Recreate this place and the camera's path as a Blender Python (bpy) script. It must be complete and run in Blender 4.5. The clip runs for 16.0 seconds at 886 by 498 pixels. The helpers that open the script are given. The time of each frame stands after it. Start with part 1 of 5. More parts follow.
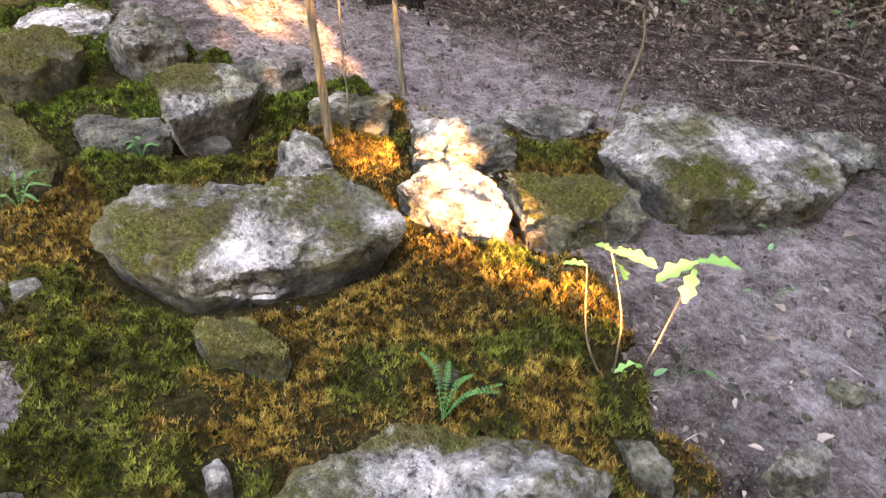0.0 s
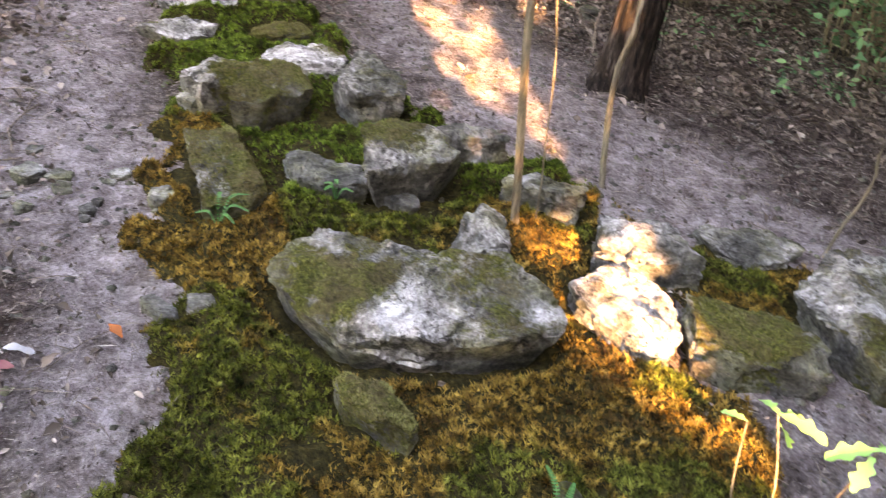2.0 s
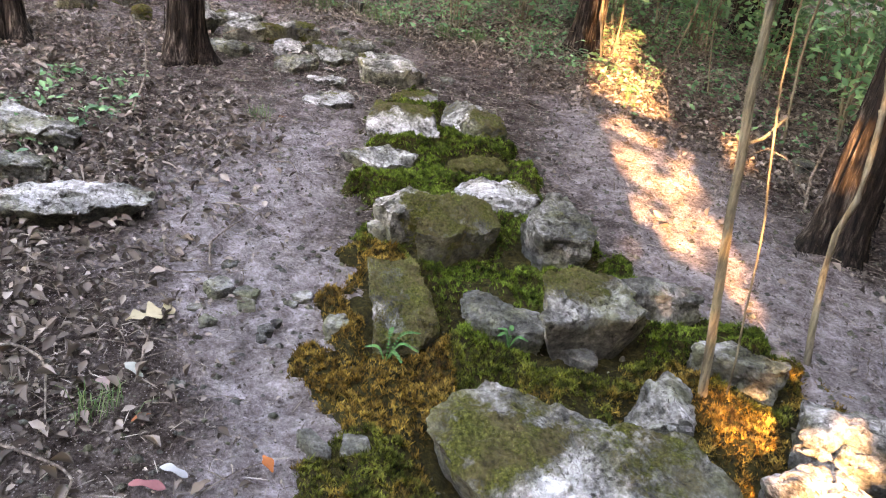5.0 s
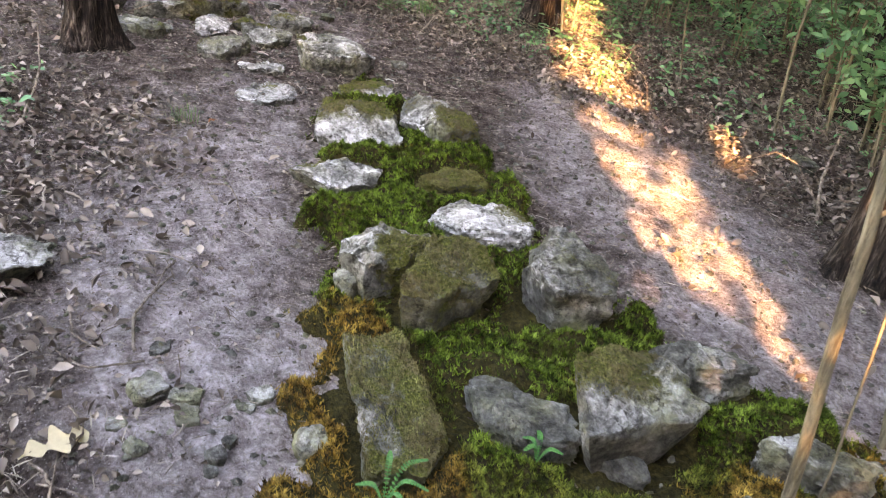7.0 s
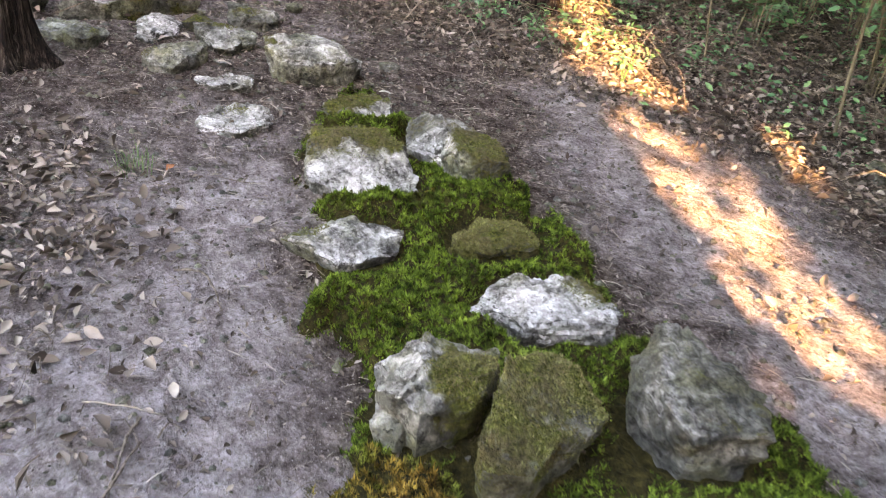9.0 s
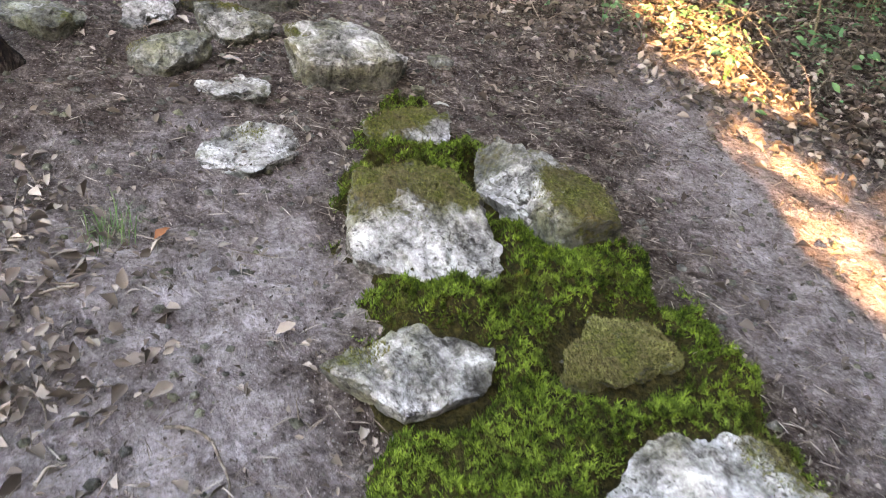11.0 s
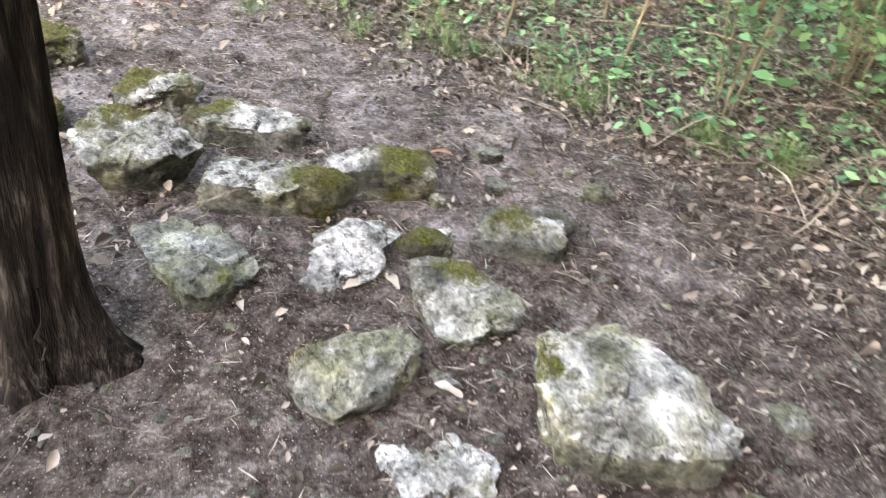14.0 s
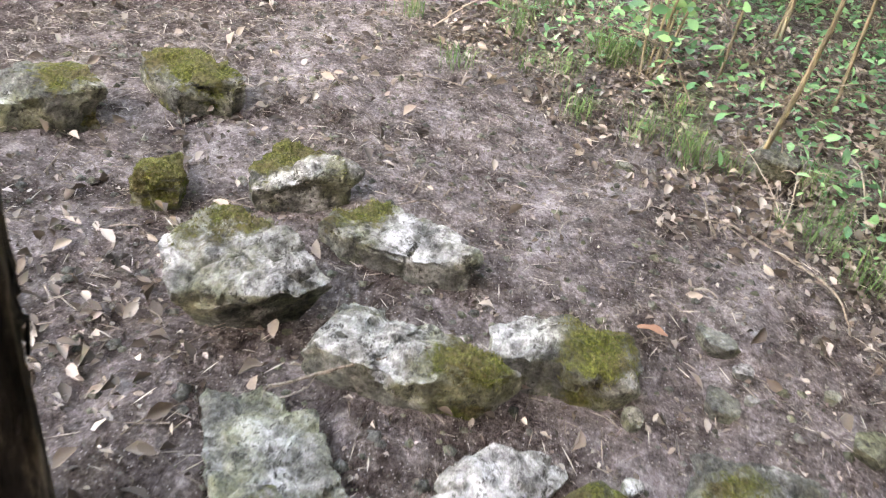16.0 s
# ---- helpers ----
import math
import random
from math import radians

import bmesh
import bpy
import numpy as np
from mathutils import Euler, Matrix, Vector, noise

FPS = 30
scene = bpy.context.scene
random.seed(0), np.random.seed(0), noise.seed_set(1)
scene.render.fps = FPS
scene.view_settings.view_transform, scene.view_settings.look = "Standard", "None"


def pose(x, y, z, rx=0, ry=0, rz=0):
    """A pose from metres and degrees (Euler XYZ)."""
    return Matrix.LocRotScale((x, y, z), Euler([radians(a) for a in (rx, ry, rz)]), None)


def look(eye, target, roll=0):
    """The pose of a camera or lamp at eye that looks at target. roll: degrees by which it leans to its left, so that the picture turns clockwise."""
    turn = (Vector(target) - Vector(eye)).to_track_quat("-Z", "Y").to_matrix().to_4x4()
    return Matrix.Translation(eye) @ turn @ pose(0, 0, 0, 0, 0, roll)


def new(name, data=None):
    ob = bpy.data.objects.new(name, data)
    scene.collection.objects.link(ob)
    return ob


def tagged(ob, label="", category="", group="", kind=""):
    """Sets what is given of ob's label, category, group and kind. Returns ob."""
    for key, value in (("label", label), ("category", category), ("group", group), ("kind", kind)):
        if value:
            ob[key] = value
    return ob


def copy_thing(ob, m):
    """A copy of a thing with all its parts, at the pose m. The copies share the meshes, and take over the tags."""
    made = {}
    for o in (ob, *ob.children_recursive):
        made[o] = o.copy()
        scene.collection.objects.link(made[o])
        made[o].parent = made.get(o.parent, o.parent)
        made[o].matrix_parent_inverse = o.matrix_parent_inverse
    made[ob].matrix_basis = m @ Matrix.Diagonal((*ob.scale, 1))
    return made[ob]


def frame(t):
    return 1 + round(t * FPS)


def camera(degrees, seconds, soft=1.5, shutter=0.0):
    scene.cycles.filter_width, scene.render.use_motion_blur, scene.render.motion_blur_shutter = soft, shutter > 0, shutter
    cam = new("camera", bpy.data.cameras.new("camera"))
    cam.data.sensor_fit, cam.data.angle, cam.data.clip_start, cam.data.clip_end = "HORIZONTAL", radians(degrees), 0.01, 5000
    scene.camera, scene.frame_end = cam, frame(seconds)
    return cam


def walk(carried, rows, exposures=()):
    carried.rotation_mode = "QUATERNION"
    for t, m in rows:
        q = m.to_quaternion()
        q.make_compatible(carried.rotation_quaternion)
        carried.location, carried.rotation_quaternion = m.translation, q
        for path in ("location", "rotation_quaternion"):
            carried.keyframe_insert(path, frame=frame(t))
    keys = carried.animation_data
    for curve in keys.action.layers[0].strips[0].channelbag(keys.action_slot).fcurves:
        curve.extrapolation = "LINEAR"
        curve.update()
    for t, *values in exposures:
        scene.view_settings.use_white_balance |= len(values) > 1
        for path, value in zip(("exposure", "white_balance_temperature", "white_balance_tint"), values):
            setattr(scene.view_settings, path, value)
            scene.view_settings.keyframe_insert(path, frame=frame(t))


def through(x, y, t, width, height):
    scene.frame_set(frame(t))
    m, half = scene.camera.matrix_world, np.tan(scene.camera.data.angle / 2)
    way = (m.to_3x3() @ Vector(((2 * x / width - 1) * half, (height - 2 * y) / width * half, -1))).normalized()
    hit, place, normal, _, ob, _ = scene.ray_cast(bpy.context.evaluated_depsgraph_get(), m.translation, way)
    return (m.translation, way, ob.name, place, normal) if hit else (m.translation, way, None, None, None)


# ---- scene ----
cam = camera(56.4, 16.0, soft=1.1, shutter=0.35)
METRES, EYE, TILT, LEAN, TURN = 6.0, 1.47, -34.4, -4.04, 45.0
ROWS = [
    (0.0, 0.0, 0.0, 0.0, -0.0, 0.0, 0.0),
    (0.5, 0.0054, 0.004, 0.007, 0.91, 1.5, -2.82),
    (1.0, 0.0079, 0.0067, 0.0101, 3.47, 2.13, -6.13),
    (1.5, 0.0081, 0.0096, 0.0135, 7.62, 2.35, -9.71),
    (2.0, 0.0073, 0.0082, 0.0145, 12.49, 2.86, -13.26),
    (2.5, 0.0067, 0.0064, 0.0176, 17.47, 3.92, -16.48),
    (3.0, 0.0095, 0.0062, 0.0239, 20.52, 6.72, -18.52),
    (3.5, 0.0125, 0.0079, 0.028, 22.83, 8.63, -20.06),
    (4.0, 0.0188, 0.0115, 0.0271, 25.11, 8.08, -21.09),
    (6.5, -0.0754, 0.0849, 0.0724, 21.74, 6.36, -19.24),
    (7.0, -0.1002, 0.103, 0.0895, 19.66, 6.3, -18.75),
    (7.5, -0.1219, 0.1232, 0.1013, 19.7, 5.88, -17.47),
    (8.0, -0.1638, 0.1529, 0.1205, 17.49, 5.44, -15.09),
    (8.5, -0.189, 0.1723, 0.1349, 15.82, 5.22, -14.89),
    (9.0, -0.2147, 0.207, 0.1549, 16.73, 4.54, -15.51),
    (11.5, -0.3395, 0.3536, 0.245, 17.07, -0.5, -15.76),
    (12.0, -0.3634, 0.3859, 0.2728, 16.94, -1.29, -14.83),
    (12.5, -0.39, 0.4239, 0.2947, 17.11, -1.93, -14.97),
    (13.0, -0.4241, 0.4502, 0.3201, 20.11, -1.76, -16.77),
    (13.5, -0.4511, 0.4712, 0.3444, 27.03, -0.67, -20.97),
    (14.0, -0.4783, 0.5019, 0.3717, 33.78, -1.53, -25.2),
    (14.5, -0.5095, 0.5305, 0.3911, 38.73, -4.35, -29.58),
    (15.0, -0.5433, 0.5559, 0.4161, 43.79, -6.64, -31.12),
    (15.5, -0.5681, 0.5645, 0.4274, 47.94, -8.47, -34.08),
    (16.0, -0.598, 0.5903, 0.4391, 49.74, -9.41, -35.61),
]
EXPOSURES = [(0.0, 6.45, 10400, 31), (3.0, 6.25, 9600, 28), (9.0, 6.3, 9400, 22), (12.5, 6.45, 9600, 18), (14.0, 7.03, 9600, 17), (15.0, 7.08, 9800, 18), (16.0, 6.95, 9900, 19)]
walk(cam, [(t, pose(0, 0, EYE, TILT, LEAN, TURN) @ pose(METRES * x, METRES * y, METRES * z, 90 + pitch, roll, yaw)) for t, x, y, z, yaw, pitch, roll in ROWS], EXPOSURES)

# ---- light: low evening sun through a gap in the trees, blue sky above ----
SUN_ELEVATION = 19.0
SUN_FROM = Vector((0.944, -0.33, 0.0)).normalized()
sun_data = bpy.data.lights.new("sun", "SUN")
sun_data.energy, sun_data.angle, sun_data.color = 2.1, radians(0.5), (1.0, 0.66, 0.36)
sun = new("sun", sun_data)
toward = SUN_FROM * math.cos(radians(SUN_ELEVATION)) + Vector((0, 0, math.sin(radians(SUN_ELEVATION))))
sun.matrix_world = look(toward * 40, (0, 0, 0))

world = bpy.data.worlds.new("world")
scene.world = world
world.use_nodes = True
sky = world.node_tree.nodes.new("ShaderNodeTexSky")
sky.sky_type, sky.sun_disc = "NISHITA", False
sky.sun_elevation = radians(SUN_ELEVATION)
sky.sun_rotation = math.atan2(SUN_FROM.x, SUN_FROM.y)
world.node_tree.links.new(sky.outputs[0], world.node_tree.nodes["Background"].inputs[0])
world.node_tree.nodes["Background"].inputs[1].default_value = 0.15


# ---- materials ----
class Nodes:
    """A small builder for node materials."""

    def __init__(self, name, rough=0.9, gloss=0.04):
        self.mat = bpy.data.materials.new(name)
        self.mat.use_nodes = True
        self.tree = self.mat.node_tree
        self.bsdf = self.tree.nodes["Principled BSDF"]
        self.bsdf.inputs["Roughness"].default_value = rough
        self.bsdf.inputs["Specular IOR Level"].default_value = gloss

    def put(self, socket, value):
        if hasattr(value, "is_linked"):
            self.tree.links.new(value, socket)
        elif isinstance(value, tuple) and len(value) == 3:
            socket.default_value = (*value, 1.0) if len(socket.default_value) == 4 else value
        else:
            socket.default_value = value

    def place(self):
        return self.tree.nodes.new("ShaderNodeNewGeometry").outputs["Position"]

    def up(self):
        n = self.tree.nodes.new("ShaderNodeSeparateXYZ")
        self.tree.links.new(self.tree.nodes.new("ShaderNodeNewGeometry").outputs["Normal"], n.inputs[0])
        return n.outputs[2]

    def stretch(self, v, scale):
        n = self.tree.nodes.new("ShaderNodeMapping")
        self.put(n.inputs[0], v)
        n.inputs["Scale"].default_value = scale
        return n.outputs[0]

    def noise(self, scale, detail=6.0, rough=0.6, at=None, twist=0.0):
        n = self.tree.nodes.new("ShaderNodeTexNoise")
        self.put(n.inputs["Vector"], at or self.place())
        n.inputs["Scale"].default_value, n.inputs["Detail"].default_value = scale, detail
        n.inputs["Roughness"].default_value, n.inputs["Distortion"].default_value = rough, twist
        return n.outputs["Fac"]

    def cells(self, scale, at=None, feature="F1"):
        n = self.tree.nodes.new("ShaderNodeTexVoronoi")
        n.feature = feature
        self.put(n.inputs["Vector"], at or self.place())
        n.inputs["Scale"].default_value = scale
        return n.outputs["Distance"]

    def ramp(self, fac, *stops):
        n = self.tree.nodes.new("ShaderNodeValToRGB")
        self.put(n.inputs[0], fac)
        while len(n.color_ramp.elements) < len(stops):
            n.color_ramp.elements.new(0.5)
        for e, (p, c) in zip(n.color_ramp.elements, stops):
            e.position = p
            e.color = (*c, 1) if isinstance(c, tuple) else (c, c, c, 1)
        return n.outputs[0]

    def mix(self, fac, a, b, kind="MIX"):
        n = self.tree.nodes.new("ShaderNodeMix")
        n.data_type, n.blend_type = "RGBA", kind
        for i, v in ((0, fac), (6, a), (7, b)):
            self.put(n.inputs[i], v)
        return n.outputs[2]

    def math(self, op, a, b=0.0):
        n = self.tree.nodes.new("ShaderNodeMath")
        n.operation = op
        self.put(n.inputs[0], a)
        self.put(n.inputs[1], b)
        return n.outputs[0]

    def value(self, name, kind="OBJECT"):
        n = self.tree.nodes.new("ShaderNodeAttribute")
        n.attribute_type, n.attribute_name = kind, name
        return n.outputs["Fac"]

    def island(self):
        return self.tree.nodes.new("ShaderNodeNewGeometry").outputs["Random Per Island"]

    def each(self):
        return self.tree.nodes.new("ShaderNodeObjectInfo").outputs["Random"]

    def done(self, color, height=None, depth=0.01, strength=1.0, through=0.0):
        self.put(self.bsdf.inputs["Base Color"], color)
        if height is not None:
            b = self.tree.nodes.new("ShaderNodeBump")
            b.inputs["Strength"].default_value, b.inputs["Distance"].default_value = strength, depth
            self.put(b.inputs["Height"], height)
            self.tree.links.new(b.outputs[0], self.bsdf.inputs["Normal"])
        if through:
            t = self.tree.nodes.new("ShaderNodeBsdfTranslucent")
            self.put(t.inputs[0], color)
            m = self.tree.nodes.new("ShaderNodeMixShader")
            m.inputs[0].default_value = through
            self.tree.links.new(self.bsdf.outputs[0], m.inputs[1])
            self.tree.links.new(t.outputs[0], m.inputs[2])
            self.tree.links.new(m.outputs[0], self.tree.nodes["Material Output"].inputs[0])
        return self.mat


def spot(n, kind, soft):
    """1 inside the round patch that an object names, 0 outside, with a ragged edge."""
    at = n.tree.nodes.new("ShaderNodeTexCoord").outputs["Object"]
    middle = n.tree.nodes.new("ShaderNodeCombineXYZ")
    n.put(middle.inputs[0], n.value(kind + "_x"))
    n.put(middle.inputs[1], n.value(kind + "_y"))
    flat = n.tree.nodes.new("ShaderNodeVectorMath")
    flat.operation = "MULTIPLY"
    n.put(flat.inputs[0], at)
    flat.inputs[1].default_value = (1, 1, 0)
    far = n.tree.nodes.new("ShaderNodeVectorMath")
    far.operation = "DISTANCE"
    n.put(far.inputs[0], flat.outputs[0])
    n.put(far.inputs[1], middle.outputs[0])
    inside = n.math("SUBTRACT", n.value(kind + "_r"), far.outputs["Value"])
    ragged = n.math("MULTIPLY", n.math("SUBTRACT", n.noise(11, 9, 0.72), 0.5), 0.42)
    given = n.math("GREATER_THAN", n.value(kind + "_r"), 0.001)
    n_in = n.math("ADD", n.math("DIVIDE", n.math("ADD", inside, ragged), soft), 0.5)
    return n.math("MULTIPLY", n.math("MINIMUM", n.math("MAXIMUM", n_in, 0.0), 1.0), given)


def stone_material():
    n = Nodes("weathered limestone", 0.88, 0.1)
    grain = n.noise(48, 10, 0.78)
    broad = n.noise(7.5, 8, 0.68, twist=0.4)
    both = n.math("ADD", n.math("MULTIPLY", grain, 0.45), n.math("MULTIPLY", broad, 0.55))
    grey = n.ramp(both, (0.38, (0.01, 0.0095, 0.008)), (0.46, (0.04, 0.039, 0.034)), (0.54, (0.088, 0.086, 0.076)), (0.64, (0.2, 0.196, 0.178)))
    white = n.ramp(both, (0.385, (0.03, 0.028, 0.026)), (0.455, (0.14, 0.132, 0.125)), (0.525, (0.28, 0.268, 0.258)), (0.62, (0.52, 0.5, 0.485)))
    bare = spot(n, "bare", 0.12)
    # Upward faces paler, sides greyer: lichen crust plus shade painted into the colour.
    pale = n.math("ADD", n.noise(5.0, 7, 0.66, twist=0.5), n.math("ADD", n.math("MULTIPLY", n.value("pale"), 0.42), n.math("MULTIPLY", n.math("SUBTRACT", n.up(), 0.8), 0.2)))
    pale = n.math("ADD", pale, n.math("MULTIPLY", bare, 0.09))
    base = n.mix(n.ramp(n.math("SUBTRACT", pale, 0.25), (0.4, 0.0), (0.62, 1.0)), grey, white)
    film = n.mix(n.ramp(both, (0.4, 0.0), (0.6, 1.0)), (0.018, 0.018, 0.009), (0.15, 0.15, 0.085))
    film_where = n.math("SUBTRACT", n.noise(5.2, 7, 0.68, twist=0.3), n.math("MULTIPLY", bare, 0.08))
    base = n.mix(n.ramp(film_where, (0.46, 0.0), (0.62, 0.8)), base, film)
    pits = n.math("MULTIPLY", n.ramp(n.noise(70, 5, 0.6, twist=0.8), (0.36, 1.0), (0.43, 0.0)), n.ramp(n.noise(7, 5), (0.42, 0.0), (0.56, 1.0)))
    base = n.mix(n.math("MULTIPLY", pits, 0.8), base, (0.02, 0.018, 0.016))
    soot = n.ramp(n.noise(16, 10, 0.8), (0.385, 1.0), (0.45, 0.0))
    base = n.mix(n.math("MULTIPLY", soot, 0.85), base, (0.016, 0.014, 0.012))
    moss = n.ramp(n.noise(85, 6, 0.75), (0.34, (0.012, 0.014, 0.002)), (0.5, (0.045, 0.05, 0.01)), (0.66, (0.125, 0.128, 0.03)))
    moss = n.mix(n.ramp(n.noise(9, 6, 0.65), (0.42, 0.0), (0.62, 0.85)), moss, n.ramp(n.noise(60, 5), (0.35, (0.02, 0.014, 0.008)), (0.6, (0.09, 0.07, 0.034))))
    field = n.math("ADD", n.noise(6.0, 9, 0.7, twist=0.3), n.math("MULTIPLY", n.up(), 0.16))
    field = n.math("ADD", field, n.math("MULTIPLY", n.value("moss"), 0.44))
    field = n.math("ADD", field, n.math("MULTIPLY", n.math("SUBTRACT", n.noise(45, 4, 0.7), 0.5), 0.25))
    field = n.math("ADD", field, n.math("SUBTRACT", n.math("MULTIPLY", spot(n, "moss", 0.12), 0.3), n.math("MULTIPLY", bare, 0.3)))
    grows = n.ramp(n.math("SUBTRACT", field, 0.38), (0.45, 0.0), (0.59, 1.0))
    color = n.mix(grows, base, moss)
    bumps = n.math("ADD", n.math("MULTIPLY", grain, 0.9), n.math("MULTIPLY", n.noise(14, 7, 0.7), 0.9))
    bumps = n.math("SUBTRACT", bumps, n.math("MULTIPLY", pits, 0.6))
    bumps = n.math("ADD", bumps, n.math("MULTIPLY", n.math("MULTIPLY", grows, n.noise(130, 4, 0.75)), 1.4))
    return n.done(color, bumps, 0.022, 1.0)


def soil_material():
    n = Nodes("trodden soil", 0.95)
    fine = n.noise(60, 10, 0.8)
    lumps = n.noise(11, 8, 0.68, twist=0.4)
    both = n.math("ADD", n.math("MULTIPLY", fine, 0.5), n.math("MULTIPLY", lumps, 0.5))
    bare = n.ramp(both, (0.36, (0.022, 0.016, 0.014)), (0.44, (0.105, 0.085, 0.081)), (0.52, (0.195, 0.167, 0.166)), (0.61, (0.34, 0.302, 0.308)))
    dark = n.ramp(both, (0.37, (0.006, 0.004, 0.0035)), (0.45, (0.026, 0.018, 0.016)), (0.53, (0.066, 0.051, 0.045)), (0.63, (0.19, 0.157, 0.143)))
    wear = n.ramp(n.math("ADD", n.value("trodden", "GEOMETRY"), n.math("MULTIPLY", n.math("SUBTRACT", n.noise(2.6, 9, 0.72), 0.5), 2.4)), (0.15, 0.0), (0.95, 1.0))
    color = n.mix(wear, dark, bare)
    color = n.mix(n.ramp(n.cells(75), (0.1, 0.6), (0.2, 0.0)), color, (0.32, 0.285, 0.275))
    bumps = n.math("ADD", n.math("MULTIPLY", fine, 0.8), n.math("MULTIPLY", lumps, 2.2))
    return n.done(color, bumps, 0.05, 1.0)


def bark_material(name, dark, pale, red):
    n = Nodes(name, 0.9)
    at = n.stretch(n.place(), (1, 1, 0.12))
    strips = n.noise(46, 7, 0.7, at)
    color = n.ramp(strips, (0.38, dark), (0.53, red), (0.72, pale))
    color = n.mix(n.ramp(n.noise(5, 4), (0.4, 0.0), (0.7, 0.6)), color, dark)
    return n.done(color, strips, 0.025, 1.0)


def leaf_material(name, a, b, c, through=0.3, rough=0.55):
    n = Nodes(name, rough, 0.2)
    color = n.ramp(n.island(), (0.0, a), (0.5, b), (1.0, c))
    color = n.mix(n.math("MULTIPLY", n.noise(60, 3), 0.5), color, b)
    return n.done(color, through=through)


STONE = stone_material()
SOIL = soil_material()
CEDAR_BARK = bark_material("shaggy cedar bark", (0.003, 0.0025, 0.0025), (0.1, 0.085, 0.075), (0.016, 0.012, 0.01))
SAPLING_BARK = bark_material("smooth sapling bark", (0.05, 0.042, 0.03), (0.22, 0.19, 0.135), (0.13, 0.11, 0.074))
CROWN_LEAF = leaf_material("summer foliage", (0.025, 0.05, 0.015), (0.05, 0.09, 0.025), (0.09, 0.13, 0.04))
SHRUB_LEAF = leaf_material("undergrowth leaves", (0.016, 0.05, 0.024), (0.053, 0.128, 0.06), (0.13, 0.22, 0.1))
DRY_LEAF = leaf_material("dry fallen leaves", (0.016, 0.011, 0.008), (0.055, 0.041, 0.032), (0.23, 0.19, 0.16), 0.1, 0.75)
STRAW = leaf_material("pale dry stalks", (0.04, 0.03, 0.023), (0.12, 0.095, 0.075), (0.32, 0.28, 0.235), 0.1, 0.75)
TWIG = bark_material("grey twigs", (0.05, 0.04, 0.032), (0.25, 0.215, 0.18), (0.14, 0.112, 0.09))


# ---- mesh helpers ----
def mesh_ob(name, verts, faces, material, parent=None, label="", smooth=True, sharp=None):
    me = bpy.data.meshes.new(name)
    me.from_pydata([tuple(v) for v in verts], [], [tuple(f) for f in faces])
    me.materials.append(material)
    if smooth:
        me.shade_smooth()
        if sharp:
            me.set_sharp_from_angle(angle=radians(sharp))
    ob = new(name, me)
    if parent is not None:
        ob.parent = parent
    if label:
        ob["label"] = label
    return ob


def rings_mesh(rings, closed_top=True):
    """Faces that join rings of the same count; the first ring is closed to a fan."""
    n = len(rings[0])
    verts = [v for r in rings for v in r]
    faces = []
    for i in range(len(rings) - 1):
        for k in range(n):
            k2 = (k + 1) % n
            faces.append((i * n + k, (i + 1) * n + k, (i + 1) * n + k2, i * n + k2))
    if closed_top:
        faces.append(tuple(range(n)))
    return verts, faces


def tube(points, radii, segs=8):
    """Rings round a line of points."""
    rings = []
    for i, p in enumerate(points):
        d = Vector(points[min(i + 1, len(points) - 1)]) - Vector(points[max(i - 1, 0)])
        q = d.to_track_quat("Z", "Y")
        rings.append([Vector(p) + q @ Vector((radii[i] * math.cos(a), radii[i] * math.sin(a), 0)) for a in (2 * math.pi * k / segs for k in range(segs))])
    return rings_mesh(rings[::-1])


def join(*pieces):
    verts, faces = [], []
    for v, f in pieces:
        o = len(verts)
        verts += list(v)
        faces += [tuple(i + o for i in g) for g in f]
    return verts, faces


def bend(points, count):
    """A smooth line through a few points."""
    pts = [Vector(p) for p in points]
    out = []
    for j in range(count):
        u = j / (count - 1) * (len(pts) - 1)
        i = min(int(u), len(pts) - 2)
        f = u - i
        p0, p1, p2, p3 = pts[max(i - 1, 0)], pts[i], pts[i + 1], pts[min(i + 2, len(pts) - 1)]
        out.append(0.5 * (2 * p1 + (p2 - p0) * f + (2 * p0 - 5 * p1 + 4 * p2 - p3) * f * f + (3 * p1 - p0 - 3 * p2 + p3) * f ** 3))
    return out


RNG = np.random.default_rng(7)


def leaves(centres, sizes, rng, flat=0.0, fold=0.25, slim=0.5):
    """Folded leaves of six corners at the centres; flat 1 lays them level."""
    n = len(centres)
    a = rng.normal(size=(n, 3))
    a[:, 2] *= 1 - flat
    a /= np.linalg.norm(a, axis=1, keepdims=True) + 1e-9
    b = rng.normal(size=(n, 3))
    b[:, 2] *= 1 - flat
    b -= a * (a * b).sum(1, keepdims=True)
    b /= np.linalg.norm(b, axis=1, keepdims=True) + 1e-9
    c = np.cross(a, b)
    c *= np.where(c[:, 2:] < 0, -1, 1)
    s = np.asarray(sizes).reshape(-1, 1)
    curl = s * fold * rng.uniform(0.3, 1.3, (n, 1))
    tip = centres + a * s * 0.5
    tail = centres - a * s * 0.5
    w = b * s * slim * 0.5
    v = np.stack([tail, centres - a * s * 0.1 + w + c * curl, centres + a * s * 0.22 + w * 0.8 + c * curl * 0.8, tip + c * curl * 0.4,
                  centres + a * s * 0.22 - w * 0.8 + c * curl * 0.8, centres - a * s * 0.1 - w + c * curl], 1).reshape(-1, 3)
    base = np.arange(n)[:, None] * 6
    f = np.concatenate([base + np.array([[0, 1, 2, 3]]), base + np.array([[0, 3, 4, 5]])])
    return v, f


